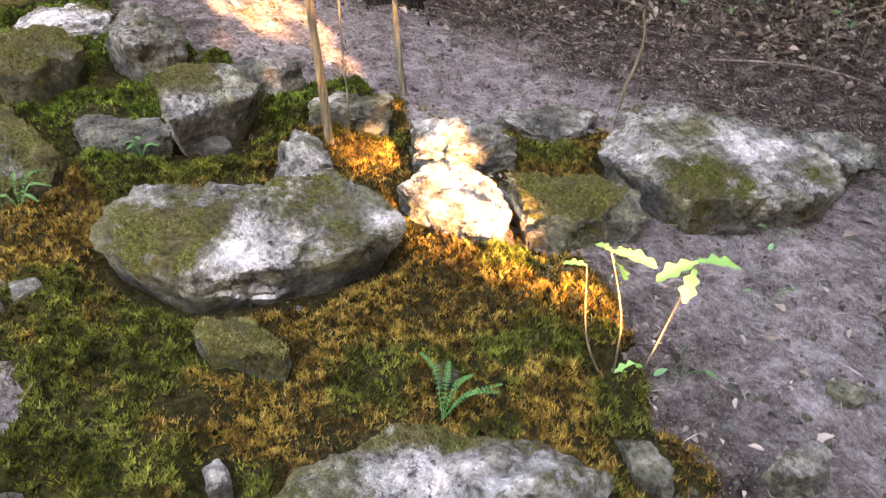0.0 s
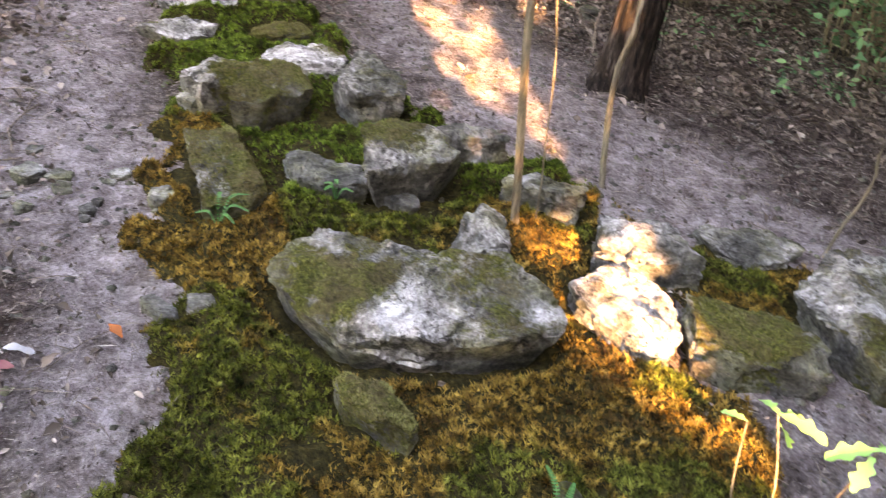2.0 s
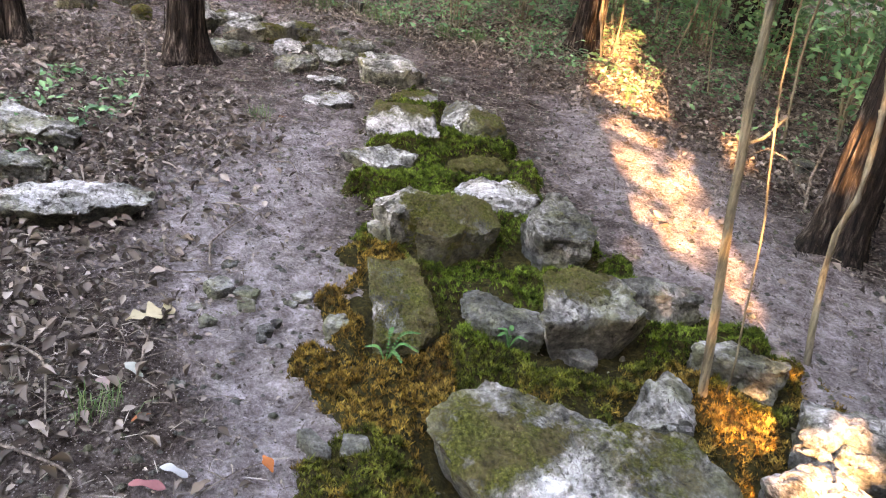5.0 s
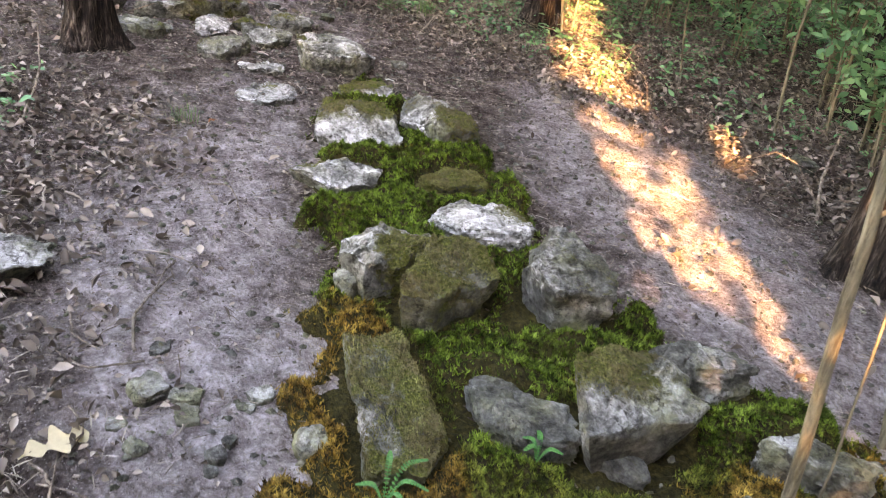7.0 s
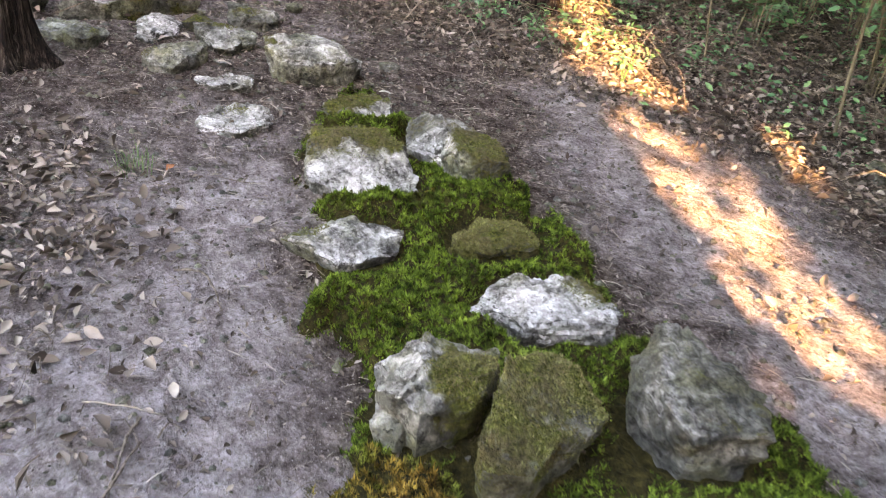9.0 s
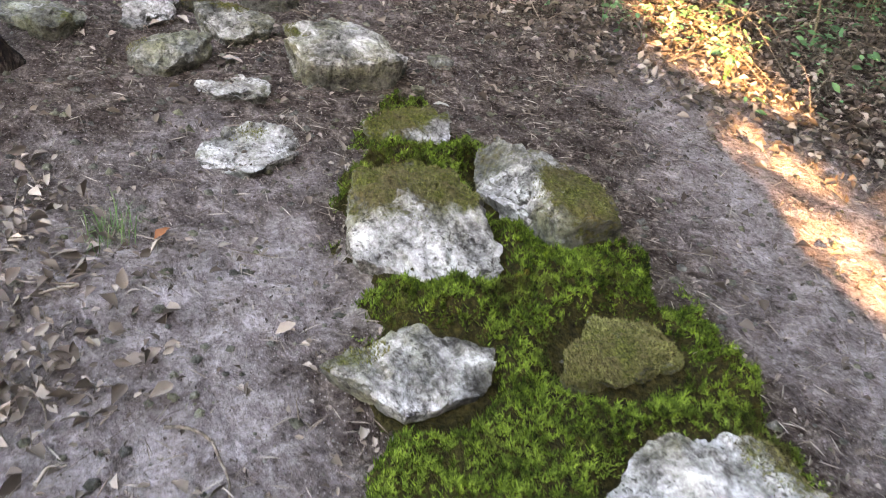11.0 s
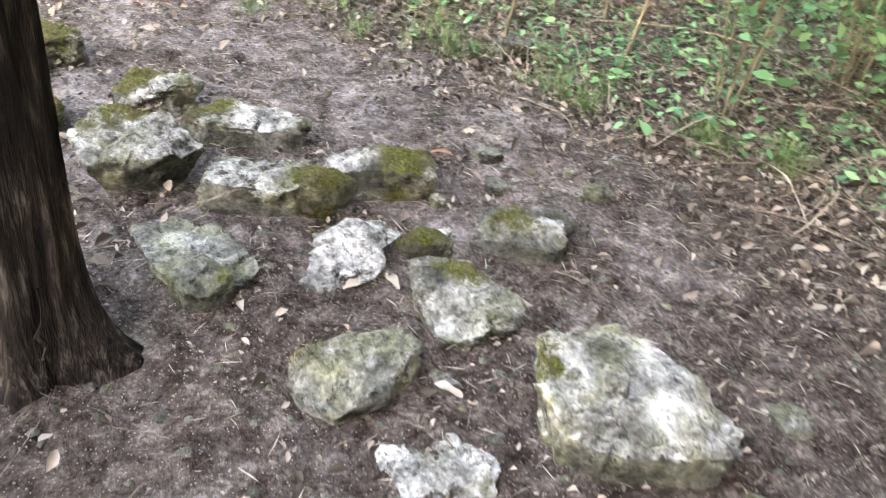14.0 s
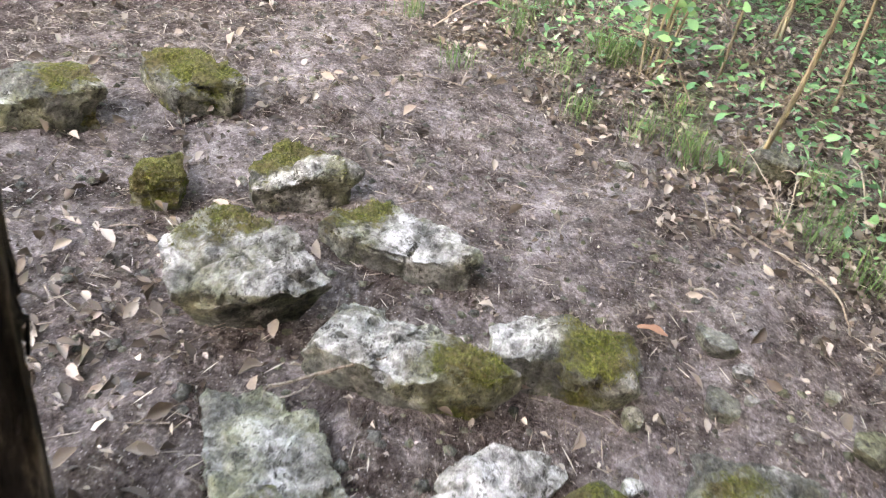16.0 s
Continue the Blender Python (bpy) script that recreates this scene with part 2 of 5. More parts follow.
def quick_mesh(name, verts, faces, material, parent=None, smooth=False):
    """A mesh from arrays, all faces of one size."""
    verts, faces = np.asarray(verts, dtype=np.float32), np.asarray(faces, dtype=np.int32)
    me = bpy.data.meshes.new(name)
    k = faces.shape[1]
    me.vertices.add(len(verts))
    me.vertices.foreach_set("co", verts.ravel())
    me.loops.add(faces.size)
    me.loops.foreach_set("vertex_index", faces.ravel())
    me.polygons.add(len(faces))
    me.polygons.foreach_set("loop_start", np.arange(0, faces.size, k, dtype=np.int32))
    me.update(calc_edges=True)
    me.validate()
    me.materials.append(material)
    if smooth:
        me.shade_smooth()
    ob = new(name, me)
    if parent is not None:
        ob.parent = parent
    return ob


def fbm(x, y, z, octaves=5):
    return noise.fractal(Vector((x, y, z)), 0.9, 2.1, octaves)


# ---- ground ----
def band(v, lo, hi, soft):
    return np.clip((v - lo) / soft, 0, 1) * np.clip((hi - v) / soft, 0, 1)


def trodden(x, y):
    """How bare the soil is: two footpaths beside the wall that meet past its end."""
    sway = 0.13 * np.sin(x * 1.4 + 0.5) + 0.07 * np.sin(x * 3.3 + y * 2.1) + 0.05 * np.sin(x * 6.1 - y * 5.3)
    v = y + sway
    west = band(v, -0.2, 1.05, 0.4) * band(x, -6.6, 9.0, 1.0)
    east = band(v, 1.55 - 0.12 * (x + 1.5), 3.3 - 0.04 * (x + 2), 0.5) * band(x, -6.8, 9.0, 1.0)
    far = band(x, -12.5, -6.0, 1.0) * band(v, -1.4, 2.1, 0.6) * 0.42
    # Soil turns darker within about a metre of the cedar's foot.
    off_cedar_foot = 1 - 0.97 * np.exp(-(np.hypot(x + 5.98, y - 0.08) / 1.0) ** 2)
    return np.clip(np.maximum(np.maximum(west, east), far) * off_cedar_foot, 0, 1)


def ground_height(x, y):
    z = 0.022 * fbm(x * 1.1, y * 1.1, 0.3, 3) + 0.028 * fbm(x * 4.2, y * 4.2, 2.0, 6) + 0.007 * abs(fbm(x * 12, y * 12, 5.0, 2))
    return z if abs(x) + abs(y) < 40 else 0.0


def lie(p):
    """Ground heights under an array of places."""
    return np.array([ground_height(a, b) for a, b in p[:, :2]])


def spaced(lo, hi, near_lo, near_hi, step, grow):
    out = list(np.arange(near_lo, near_hi, step))
    s, v = step, out[0]
    while v > lo:
        s *= grow
        v -= s
        out.insert(0, max(v, lo))
    s, v = step, out[-1]
    while v < hi:
        s *= grow
        v += s
        out.append(min(v, hi))
    return np.array(out)


def build_ground():
    xs, ys = spaced(-1500, 1500, -9.0, 0.6, 0.036, 1.14), spaced(-1500, 1500, -1.6, 4.2, 0.036, 1.14)
    verts = [(x, y, ground_height(x, y)) for y in ys for x in xs]
    w = len(xs)
    faces = [(j * w + i, j * w + i + 1, (j + 1) * w + i + 1, (j + 1) * w + i) for j in range(len(ys) - 1) for i in range(w - 1)]
    ob = quick_mesh("ground", verts, faces, SOIL, smooth=True)
    a = ob.data.attributes.new("trodden", "FLOAT", "POINT")
    v = np.array(verts)
    a.data.foreach_set("value", trodden(v[:, 0], v[:, 1]).astype(np.float32))
    return tagged(ob, "bare grey-brown woodland soil with two trodden footpaths", "ground", kind="structure")


build_ground()


# ---- stones ----
MOSSY = []
FOOT = []


def stone(x, y, height, corners, moss, label, seed, dip=(0.0, 0.0), group="stones of the ruined wall", pale=0.4, cut=0.12, dome=0.08, facets=(), patch=(0, 0, 0), bare=(0, 0, 0), chips=5):
    """A broken weathered slab: an angular outline given by its corners as (heading, reach) from the middle, or by its reach in even directions.
    Its sides run in by cut towards the ground. Facets (heading, start, slope) are broken planes that fall away from the top; further corners are chipped off at random.
    Patch is where moss grows on it and bare where clean pale rock shows, each as (x, y, radius)."""
    rng = np.random.default_rng(seed + 900)
    pairs = sorted(c if isinstance(c, tuple) else (360.0 * k / len(corners), c) for k, c in enumerate(corners))
    mean = sum(r for a, r in pairs) / len(pairs)
    n = int(min(190, max(64, mean * 620)))
    edge = [Vector((r * math.cos(radians(a)), r * math.sin(radians(a)), 0)) for a, r in pairs]
    sides = [(p, q, (q - p).length) for p, q in zip(edge, edge[1:] + edge[:1])]
    around = sum(l for p, q, l in sides)
    outline = [p.lerp(q, j / m) for p, q, l in sides for m in (max(2, round(n * l / around)),) for j in range(m)]
    n = len(outline)
    small = min(1.0, mean / 0.14)
    flat = (0.03, 0.09, 0.15, 0.21, 0.27, 0.33, 0.39, 0.45, 0.51, 0.57, 0.63, 0.69, 0.745, 0.8, 0.85, 0.89, 0.925, 0.955, 0.98) if mean > 0.1 else (0.05, 0.2, 0.35, 0.5, 0.65, 0.78, 0.88, 0.95, 0.985)
    steps = [(f, 1.0) for f in flat] + [(1.0 - cut * (1 - f) ** 1.3, f) for f in (0.96, 0.89, 0.81, 0.73, 0.65, 0.57, 0.49, 0.41, 0.33, 0.25, 0.16, 0.06, -0.2, -0.5)]
    plan = np.array([(p.x, p.y) for p in outline])
    v = np.zeros((len(steps), n, 3))
    for r, (f, zf) in enumerate(steps):
        v[r, :, :2] = plan * f
        v[r, :, 2] = height * zf * (1 - dome * (f * f if zf == 1.0 else 1.0)) + max(0.0, zf) * (v[r, :, :2] @ np.array(dip))
    v = v.reshape(-1, 3)
    planes = []
    for heading, start, slope in facets:
        d = np.array([math.cos(radians(heading)), math.sin(radians(heading))])
        normal = np.array([d[0] * slope, d[1] * slope, 1.0]) / math.hypot(slope, 1.0)
        planes.append((normal, normal @ np.array([d[0] * start, d[1] * start, height * (1 - 0.5 * dome) + start * (d @ np.array(dip))])))
    for _ in range(chips):
        a, e = rng.uniform(0, 6.28), radians(rng.uniform(20, 55))
        normal = np.array([math.cos(a) * math.cos(e), math.sin(a) * math.cos(e), math.sin(e)])
        planes.append((normal, (v @ normal).max() * rng.uniform(0.84, 0.97)))
    for normal, d in planes:
        over = np.clip(v @ normal - d, 0, None) * (v[:, 2] > 0)
        v -= over[:, None] * normal
    o = seed * 7.31
    verts = []
    for (px, py, pz), f, zf in zip(v, np.repeat([a for a, b in steps], n), np.repeat([b for a, b in steps], n)):
        top = max(0.0, min(1.0, zf))
        reach = math.hypot(px, py) + 1e-6
        spot_at = Vector((px * 10 + o + 0.35 * fbm(px * 9, py * 9, o, 2), py * 10, pz * 10 + o))
        gaps, hubs = noise.voronoi(spot_at)
        lean = noise.cell_vector(hubs[0] * 3.7)
        broken = max(-1.6, min(1.6, (spot_at - hubs[0]).dot(lean - Vector((0.5, 0.5, 0.5))) * 2.4)) + (lean.x - 0.5) * 0.9 - 0.7 * math.exp(-(gaps[1] - gaps[0]) / 0.07)
        relief = fbm(px * 6 + o, py * 6, o, 4) * 0.07 * height + fbm(px * 21 + o, py * 21, 3.0, 5) * 0.011 * small + broken * 0.010 * small
        layer = math.floor(pz / 0.045 + 0.6 * fbm(px * 3, py * 3, o, 2) + 0.5)
        shelf = fbm(px * 6 + o, py * 6, layer * 3.7, 3) * 0.018 * f ** 5
        rough = fbm(px * 10 + o, py * 10, pz * 14, 5) * 0.012 * f ** 3 + fbm(px * 34 + o, py * 34, pz * 44, 3) * 0.008 * f ** 4 + broken * 0.014 * f ** 4
        out = (shelf + rough) * small / reach
        verts.append((px + px * out, py + py * out, pz + top * relief))
    verts, faces = rings_mesh([verts[r * n:(r + 1) * n] for r in range(len(steps))])
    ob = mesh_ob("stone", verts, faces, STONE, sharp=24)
    ob.location = (x, y, 0.0)
    FOOT.append((x, y, [a for a, r in pairs], [r for a, r in pairs]))
    if moss >= 0.75 or patch[2]:
        MOSSY.append((ob, verts, n, None if moss >= 0.75 else patch))
    ob["moss"], ob["pale"] = float(moss), float(pale)
    ob["moss_x"], ob["moss_y"], ob["moss_r"] = (float(c) for c in patch)
    ob["bare_x"], ob["bare_y"], ob["bare_r"] = (float(c) for c in bare)
    return tagged(ob, label, "stone", group)


stone(-1.72, 1.07, 0.19, ((26, 0.31), (48, 0.45), (67, 0.44), (92, 0.33), (158, 0.17), (205, 0.4), (236, 0.45), (259, 0.34), (289, 0.28), (348, 0.22)), 0.52, "large mossy grey slab beside orange moss bed", 1, (-0.1, 0.1), "stones of the ruined wall", 0.54, 0.20, 0.03, facets=((40, 0.32, 0.3),), patch=(-0.06, -0.17, 0.12), bare=(0.12, -0.08, 0.14), chips=2)
stone(-1.54, 1.75, 0.12, ((34, 0.18), (86, 0.17), (153, 0.2), (207, 0.22), (242, 0.17), (301, 0.15), (341, 0.2), (359, 0.23)), 0.10, "pale sunlit limestone block in the wall line", 2, (0, 0), "stones of the ruined wall", 0.50, 0.10, 0.08, facets=((320, 0.0, 0.35),), bare=(0, 0, 0.2))
stone(-1.26, 2.00, 0.16, ((24, 0.25), (47, 0.21), (99, 0.17), (200, 0.24), (255, 0.21), (301, 0.14)), 0.50, "mossy squared limestone block in the wall line", 3, (0, 0), "stones of the ruined wall", 0.40, 0.10, 0.08, facets=((310, 0.1, 0.5),), patch=(-0.05, 0.0, 0.15))
stone(-1.11, 2.63, 0.18, ((17, 0.44), (37, 0.44), (78, 0.42), (143, 0.38), (175, 0.44), (222, 0.43), (254, 0.38), (288, 0.42), (337, 0.36)), 0.42, "large pitted limestone slab with dark lichen crust", 4, (0, 0), "stones of the ruined wall", 0.64, 0.12, 0.08, facets=((225, 0.25, 0.4),), patch=(0.1, -0.24, 0.12), bare=(0.1, 0.12, 0.12), chips=3)
stone(-0.87, 3.24, 0.10, ((5, 0.15), (93, 0.17), (189, 0.2), (302, 0.18)), 0.20, "rough pale grey limestone with little moss", 5, (0, 0), "stones of the ruined wall", 0.40, 0.10, 0.08)
stone(-1.82, 2.01, 0.17, ((24, 0.25), (45, 0.19), (124, 0.17), (182, 0.23), (242, 0.16), (273, 0.21), (349, 0.16)), 0.30, "rough pale grey limestone with little moss", 6, (0, 0), "stones of the ruined wall", 0.45, 0.10, 0.08, facets=((300, 0.02, 0.4), (150, 0.05, 0.4)), bare=(0.02, -0.05, 0.15))
stone(-1.77, 2.55, 0.06, ((24, 0.16), (78, 0.24), (114, 0.18), (222, 0.23), (272, 0.19), (309, 0.18)), 0.10, "flat pale limestone sunk in bare soil", 7, (0, 0), "stones of the ruined wall", 0.45, 0.10, 0.08)
stone(-2.03, 1.49, 0.15, ((23, 0.12), (107, 0.13), (157, 0.13), (255, 0.11), (274, 0.14), (300, 0.13)), 0.20, "rough pale grey limestone with little moss", 8, (0, 0), "stones of the ruined wall", 0.50, 0.10, 0.08, facets=((290, 0.0, 0.7), (60, 0.02, 0.5)))
stone(-2.27, 1.92, 0.13, ((27, 0.15), (68, 0.17), (172, 0.11), (240, 0.19), (251, 0.17), (284, 0.09)), 0.20, "rough pale grey limestone with little moss", 9, (0, 0), "stones of the ruined wall", 0.45, 0.10, 0.08)
stone(-2.51, 1.42, 0.24, ((36, 0.16), (72, 0.23), (119, 0.23), (174, 0.17), (222, 0.19), (292, 0.24), (304, 0.27)), 0.40, "angular upright grey block with patchy moss", 10, (-0.12, 0.0), "stones of the ruined wall", 0.36, 0.40, 0.04, chips=1, facets=((85, 0.12, 0.5),), patch=(-0.08, -0.06, 0.13), bare=(0.08, -0.1, 0.07))
stone(-2.61, 1.13, 0.11, ((35, 0.2), (89, 0.13), (173, 0.14), (209, 0.21), (280, 0.12), (350, 0.14)), 0.20, "rough pale grey limestone with little moss", 11, (0, 0), "stones of the ruined wall", 0.10, 0.10, 0.08)
stone(-2.73, 1.80, 0.15, ((17, 0.11), (64, 0.21), (91, 0.16), (174, 0.12), (259, 0.2), (280, 0.18)), 0.20, "rough pale grey limestone with little moss", 12, (0, 0), "stones of the ruined wall", 0.40, 0.10, 0.08)
stone(-2.71, 0.79, 0.12, ((1, 0.3), (22, 0.23), (113, 0.14), (161, 0.32), (197, 0.28), (291, 0.12), (332, 0.31)), 0.80, "long narrow stone under thin olive moss", 13, (0, 0), "stones of the ruined wall", 0.20, 0.10, 0.05, chips=2, facets=((0, 0.15, 0.2),), bare=(0.12, -0.13, 0.07))
stone(-0.70, 0.83, 0.21, ((32, 0.33), (51, 0.35), (77, 0.25), (117, 0.15), (169, 0.18), (209, 0.27), (232, 0.37), (248, 0.32), (308, 0.14)), 0.55, "broad pale slab ringed with moss and lichen", 14, (0, 0), "stones of the ruined wall", 0.60, 0.10, 0.20, bare=(0.0, -0.03, 0.1), patch=(-0.14, 0.12, 0.13), chips=3)
stone(-1.40, 0.83, 0.12, ((12, 0.14), (38, 0.12), (143, 0.08), (208, 0.15), (248, 0.08), (338, 0.07)), 0.90, "small moss-covered stone in the moss bed", 15, (0, 0), "stones of the ruined wall", 0.40, 0.10, 0.20)
stone(-3.47, 0.95, 0.20, ((26, 0.15), (72, 0.18), (101, 0.18), (177, 0.16), (232, 0.17), (271, 0.16), (326, 0.18)), 0.50, "grey limestone with yellow-green moss patches", 16, (0.1, 0), "stones of the ruined wall", 0.50, 0.16, 0.06, chips=2, facets=((235, 0.03, 0.6), (330, 0.08, 0.5)), patch=(0.06, 0.05, 0.1), bare=(-0.06, -0.12, 0.12))
stone(-3.26, 1.13, 0.21, ((3, 0.11), (68, 0.16), (108, 0.22), (152, 0.21), (188, 0.15), (289, 0.21), (305, 0.27), (329, 0.21)), 0.85, "leaning stone covered in olive moss", 17, (-0.22, -0.12), "stones of the ruined wall", 0.30, 0.18, 0.10, chips=2, facets=((10, 0.1, 0.35),))
stone(-3.22, 1.57, 0.22, ((19, 0.22), (81, 0.17), (153, 0.21), (200, 0.21), (245, 0.17), (304, 0.18), (322, 0.2)), 0.40, "dark grey block with one pale broken side", 18, (-0.15, 0), "stones of the ruined wall", 0.30, 0.22, 0.04, chips=1, facets=((240, 0.1, 1.3), (70, 0.08, 0.3)), bare=(0.05, -0.17, 0.13))
stone(-3.77, 1.46, 0.12, ((42, 0.22), (70, 0.22), (113, 0.22), (209, 0.18), (253, 0.28), (276, 0.17), (307, 0.2), (352, 0.14)), 0.40, "white-topped flat stone with a moss patch", 19, (0, 0), "stones of the ruined wall", 0.72, 0.10, 0.08, facets=((250, 0.08, 0.4),), patch=(0.0, 0.15, 0.11), bare=(0.04, -0.06, 0.2))
stone(-4.28, 0.97, 0.10, ((61, 0.19), (95, 0.21), (171, 0.13), (249, 0.23), (274, 0.17), (331, 0.15)), 0.20, "rough pale grey limestone with little moss", 20, (0, 0), "stones of the ruined wall", 0.55, 0.20, 0.08, facets=((0, 0.04, 0.45), (200, 0.05, 0.3)), patch=(-0.08, -0.12, 0.07), bare=(0.05, 0.0, 0.15))
stone(-4.23, 1.50, 0.10, ((70, 0.18), (117, 0.17), (182, 0.14), (277, 0.2), (289, 0.21), (356, 0.12)), 0.90, "rough stone thickly covered in olive moss", 21, (0, 0), "stones of the ruined wall", 0.40, 0.10, 0.35)
stone(-4.86, 1.19, 0.16, ((28, 0.33), (64, 0.23), (108, 0.19), (152, 0.32), (179, 0.32), (216, 0.25), (279, 0.24), (302, 0.28), (343, 0.26)), 0.50, "large pale slab with olive moss cap", 22, (0, 0), "stones of the ruined wall", 0.68, 0.10, 0.08, facets=((355, -0.02, 0.42), (280, 0.1, 0.5), (170, 0.15, 0.3)), patch=(-0.13, 0.03, 0.2), bare=(0.2, -0.04, 0.2))
stone(-4.96, 1.64, 0.15, ((36, 0.3), (58, 0.24), (95, 0.14), (156, 0.17), (180, 0.32), (204, 0.3), (235, 0.22), (317, 0.16), (344, 0.27)), 0.48, "long mossy slab with pale pitted edge", 23, (0, 0), "stones of the ruined wall", 0.56, 0.10, 0.08, facets=((265, 0.03, 0.8), (20, 0.2, 0.4)), patch=(0.1, 0.05, 0.13), bare=(0.02, -0.12, 0.12))
stone(-5.51, 1.42, 0.08, ((18, 0.16), (87, 0.16), (141, 0.16), (188, 0.14), (262, 0.19), (318, 0.14)), 0.58, "grey limestone with yellow-green moss patches", 24, (0, 0), "stones of the ruined wall", 0.62, 0.10, 0.08, facets=((20, 0.05, 0.4),), patch=(-0.04, -0.06, 0.12), bare=(0.07, 0.06, 0.08))
stone(-5.48, 0.82, 0.03, ((68, 0.18), (114, 0.18), (164, 0.22), (258, 0.18), (297, 0.19), (343, 0.21)), 0.30, "flat pale flagstone sunk in the soil", 25, (0, 0), "stones scattered past the wall", 0.55, 0.05, 0.08, patch=(-0.08, 0.0, 0.07), bare=(0.05, 0.02, 0.2))
stone(-5.96, 0.86, 0.03, ((40, 0.14), (93, 0.15), (172, 0.12), (256, 0.16), (315, 0.11)), 0.00, "small white flagstone sunk in the soil", 26, (0, 0), "stones scattered past the wall", 0.60, 0.05, 0.08, bare=(0, 0, 0.16))
stone(-6.23, 0.66, 0.10, ((43, 0.13), (104, 0.18), (139, 0.19), (194, 0.11), (243, 0.15), (267, 0.18), (308, 0.17), (344, 0.16)), 0.10, "rounded flat grey stone on bare soil", 27, (0, 0), "stones scattered past the wall", 0.42, 0.10, 0.12, facets=((330, 0.06, 0.5), (270, 0.1, 0.7)), patch=(-0.06, -0.13, 0.05))
stone(-6.13, 1.32, 0.17, ((42, 0.29), (73, 0.29), (128, 0.21), (193, 0.28), (228, 0.27), (273, 0.23), (305, 0.26), (350, 0.21)), 0.15, "pitted pale limestone block bedded in soil", 28, (0, 0), "stones scattered past the wall", 0.62, 0.12, 0.08, facets=((350, 0.12, 0.6), (90, 0.12, 0.5), (200, 0.15, 0.4)), patch=(-0.1, -0.18, 0.06))
stone(-6.55, 0.95, 0.10, ((5, 0.18), (51, 0.18), (87, 0.17), (126, 0.11), (178, 0.19), (222, 0.21), (273, 0.13), (336, 0.17)), 0.30, "rough pale grey limestone with little moss", 29, (0, 0), "stones scattered past the wall", 0.34, 0.10, 0.08, facets=((330, 0.05, 0.4),), patch=(-0.07, 0.02, 0.07), bare=(0.08, 0.0, 0.1))
stone(-6.79, 0.64, 0.08, ((35, 0.14), (106, 0.1), (138, 0.25), (206, 0.15), (283, 0.12), (321, 0.22), (336, 0.21)), 0.05, "rough pale grey limestone with little moss", 30, (0, 0), "stones scattered past the wall", 0.46, 0.10, 0.08, facets=((0, 0.0, 0.4), (100, 0.04, 0.5)), bare=(0, 0, 0.2))
stone(-6.88, 0.87, 0.08, ((78, 0.09), (107, 0.1), (201, 0.06), (288, 0.1), (310, 0.08)), 0.65, "grey limestone with yellow-green moss patches", 31, (0, 0), "stones scattered past the wall", 0.40, 0.10, 0.30)
stone(-6.95, 1.19, 0.10, ((40, 0.14), (69, 0.16), (99, 0.13), (185, 0.13), (248, 0.16), (293, 0.15)), 0.30, "rough pale grey limestone with little moss", 32, (0, 0), "stones scattered past the wall", 0.36, 0.10, 0.08, facets=((0, 0.02, 0.5),), patch=(0.0, -0.02, 0.06), bare=(0.02, 0.08, 0.08))
stone(-7.11, 0.35, 0.14, ((12, 0.12), (79, 0.26), (95, 0.31), (145, 0.1), (233, 0.23), (289, 0.25)), 0.35, "rough pale grey limestone with little moss", 33, (0, 0), "stones scattered past the wall", 0.28, 0.15, 0.08, facets=((0, 0.06, 0.5), (180, 0.05, 0.4)), patch=(0.02, 0.18, 0.07), bare=(0.02, -0.1, 0.12))
stone(-7.29, 0.75, 0.14, ((46, 0.16), (71, 0.2), (124, 0.2), (216, 0.14), (273, 0.22), (299, 0.22), (340, 0.09)), 0.40, "grey limestone with yellow-green moss patches", 34, (0, 0), "stones scattered past the wall", 0.30, 0.20, 0.25, facets=((350, 0.08, 0.5),), patch=(0.0, 0.05, 0.1), bare=(0.0, -0.1, 0.08))
stone(-7.19, -0.09, 0.19, ((75, 0.16), (102, 0.25), (164, 0.13), (229, 0.18), (285, 0.19), (326, 0.19), (359, 0.14)), 0.28, "wedge-shaped mossy boulder with dark undercut side", 35, (-0.38, -0.1), "stones scattered past the wall", 0.60, 0.40, 0.04, chips=2, facets=((60, 0.12, 0.6),), patch=(-0.08, -0.06, 0.1), bare=(0.05, 0.05, 0.08))
stone(-7.59, 0.21, 0.11, ((38, 0.13), (74, 0.26), (101, 0.22), (212, 0.17), (278, 0.25), (305, 0.17)), 0.40, "grey limestone with yellow-green moss patches", 36, (0, 0), "loose stones in the litter", 0.32, 0.10, 0.08, facets=((0, 0.05, 0.3),), patch=(-0.05, -0.12, 0.09), bare=(0.02, 0.08, 0.12))
stone(-7.76, -0.16, 0.14, ((31, 0.09), (96, 0.17), (114, 0.19), (218, 0.14), (298, 0.16), (323, 0.17)), 0.60, "grey limestone with yellow-green moss patches", 37, (-0.1, 0), "stones scattered past the wall", 0.60, 0.14, 0.06, facets=((0, 0.04, 0.7),), patch=(-0.05, -0.08, 0.09), bare=(0.05, 0.02, 0.06))
stone(-6.75, 0.18, 0.04, ((52, 0.23), (78, 0.18), (173, 0.19), (241, 0.25), (279, 0.14), (358, 0.19)), 0.10, "flat pale limestone sunk in bare soil", 38, (0, 0), "stones scattered past the wall", 0.30, 0.05, 0.08)
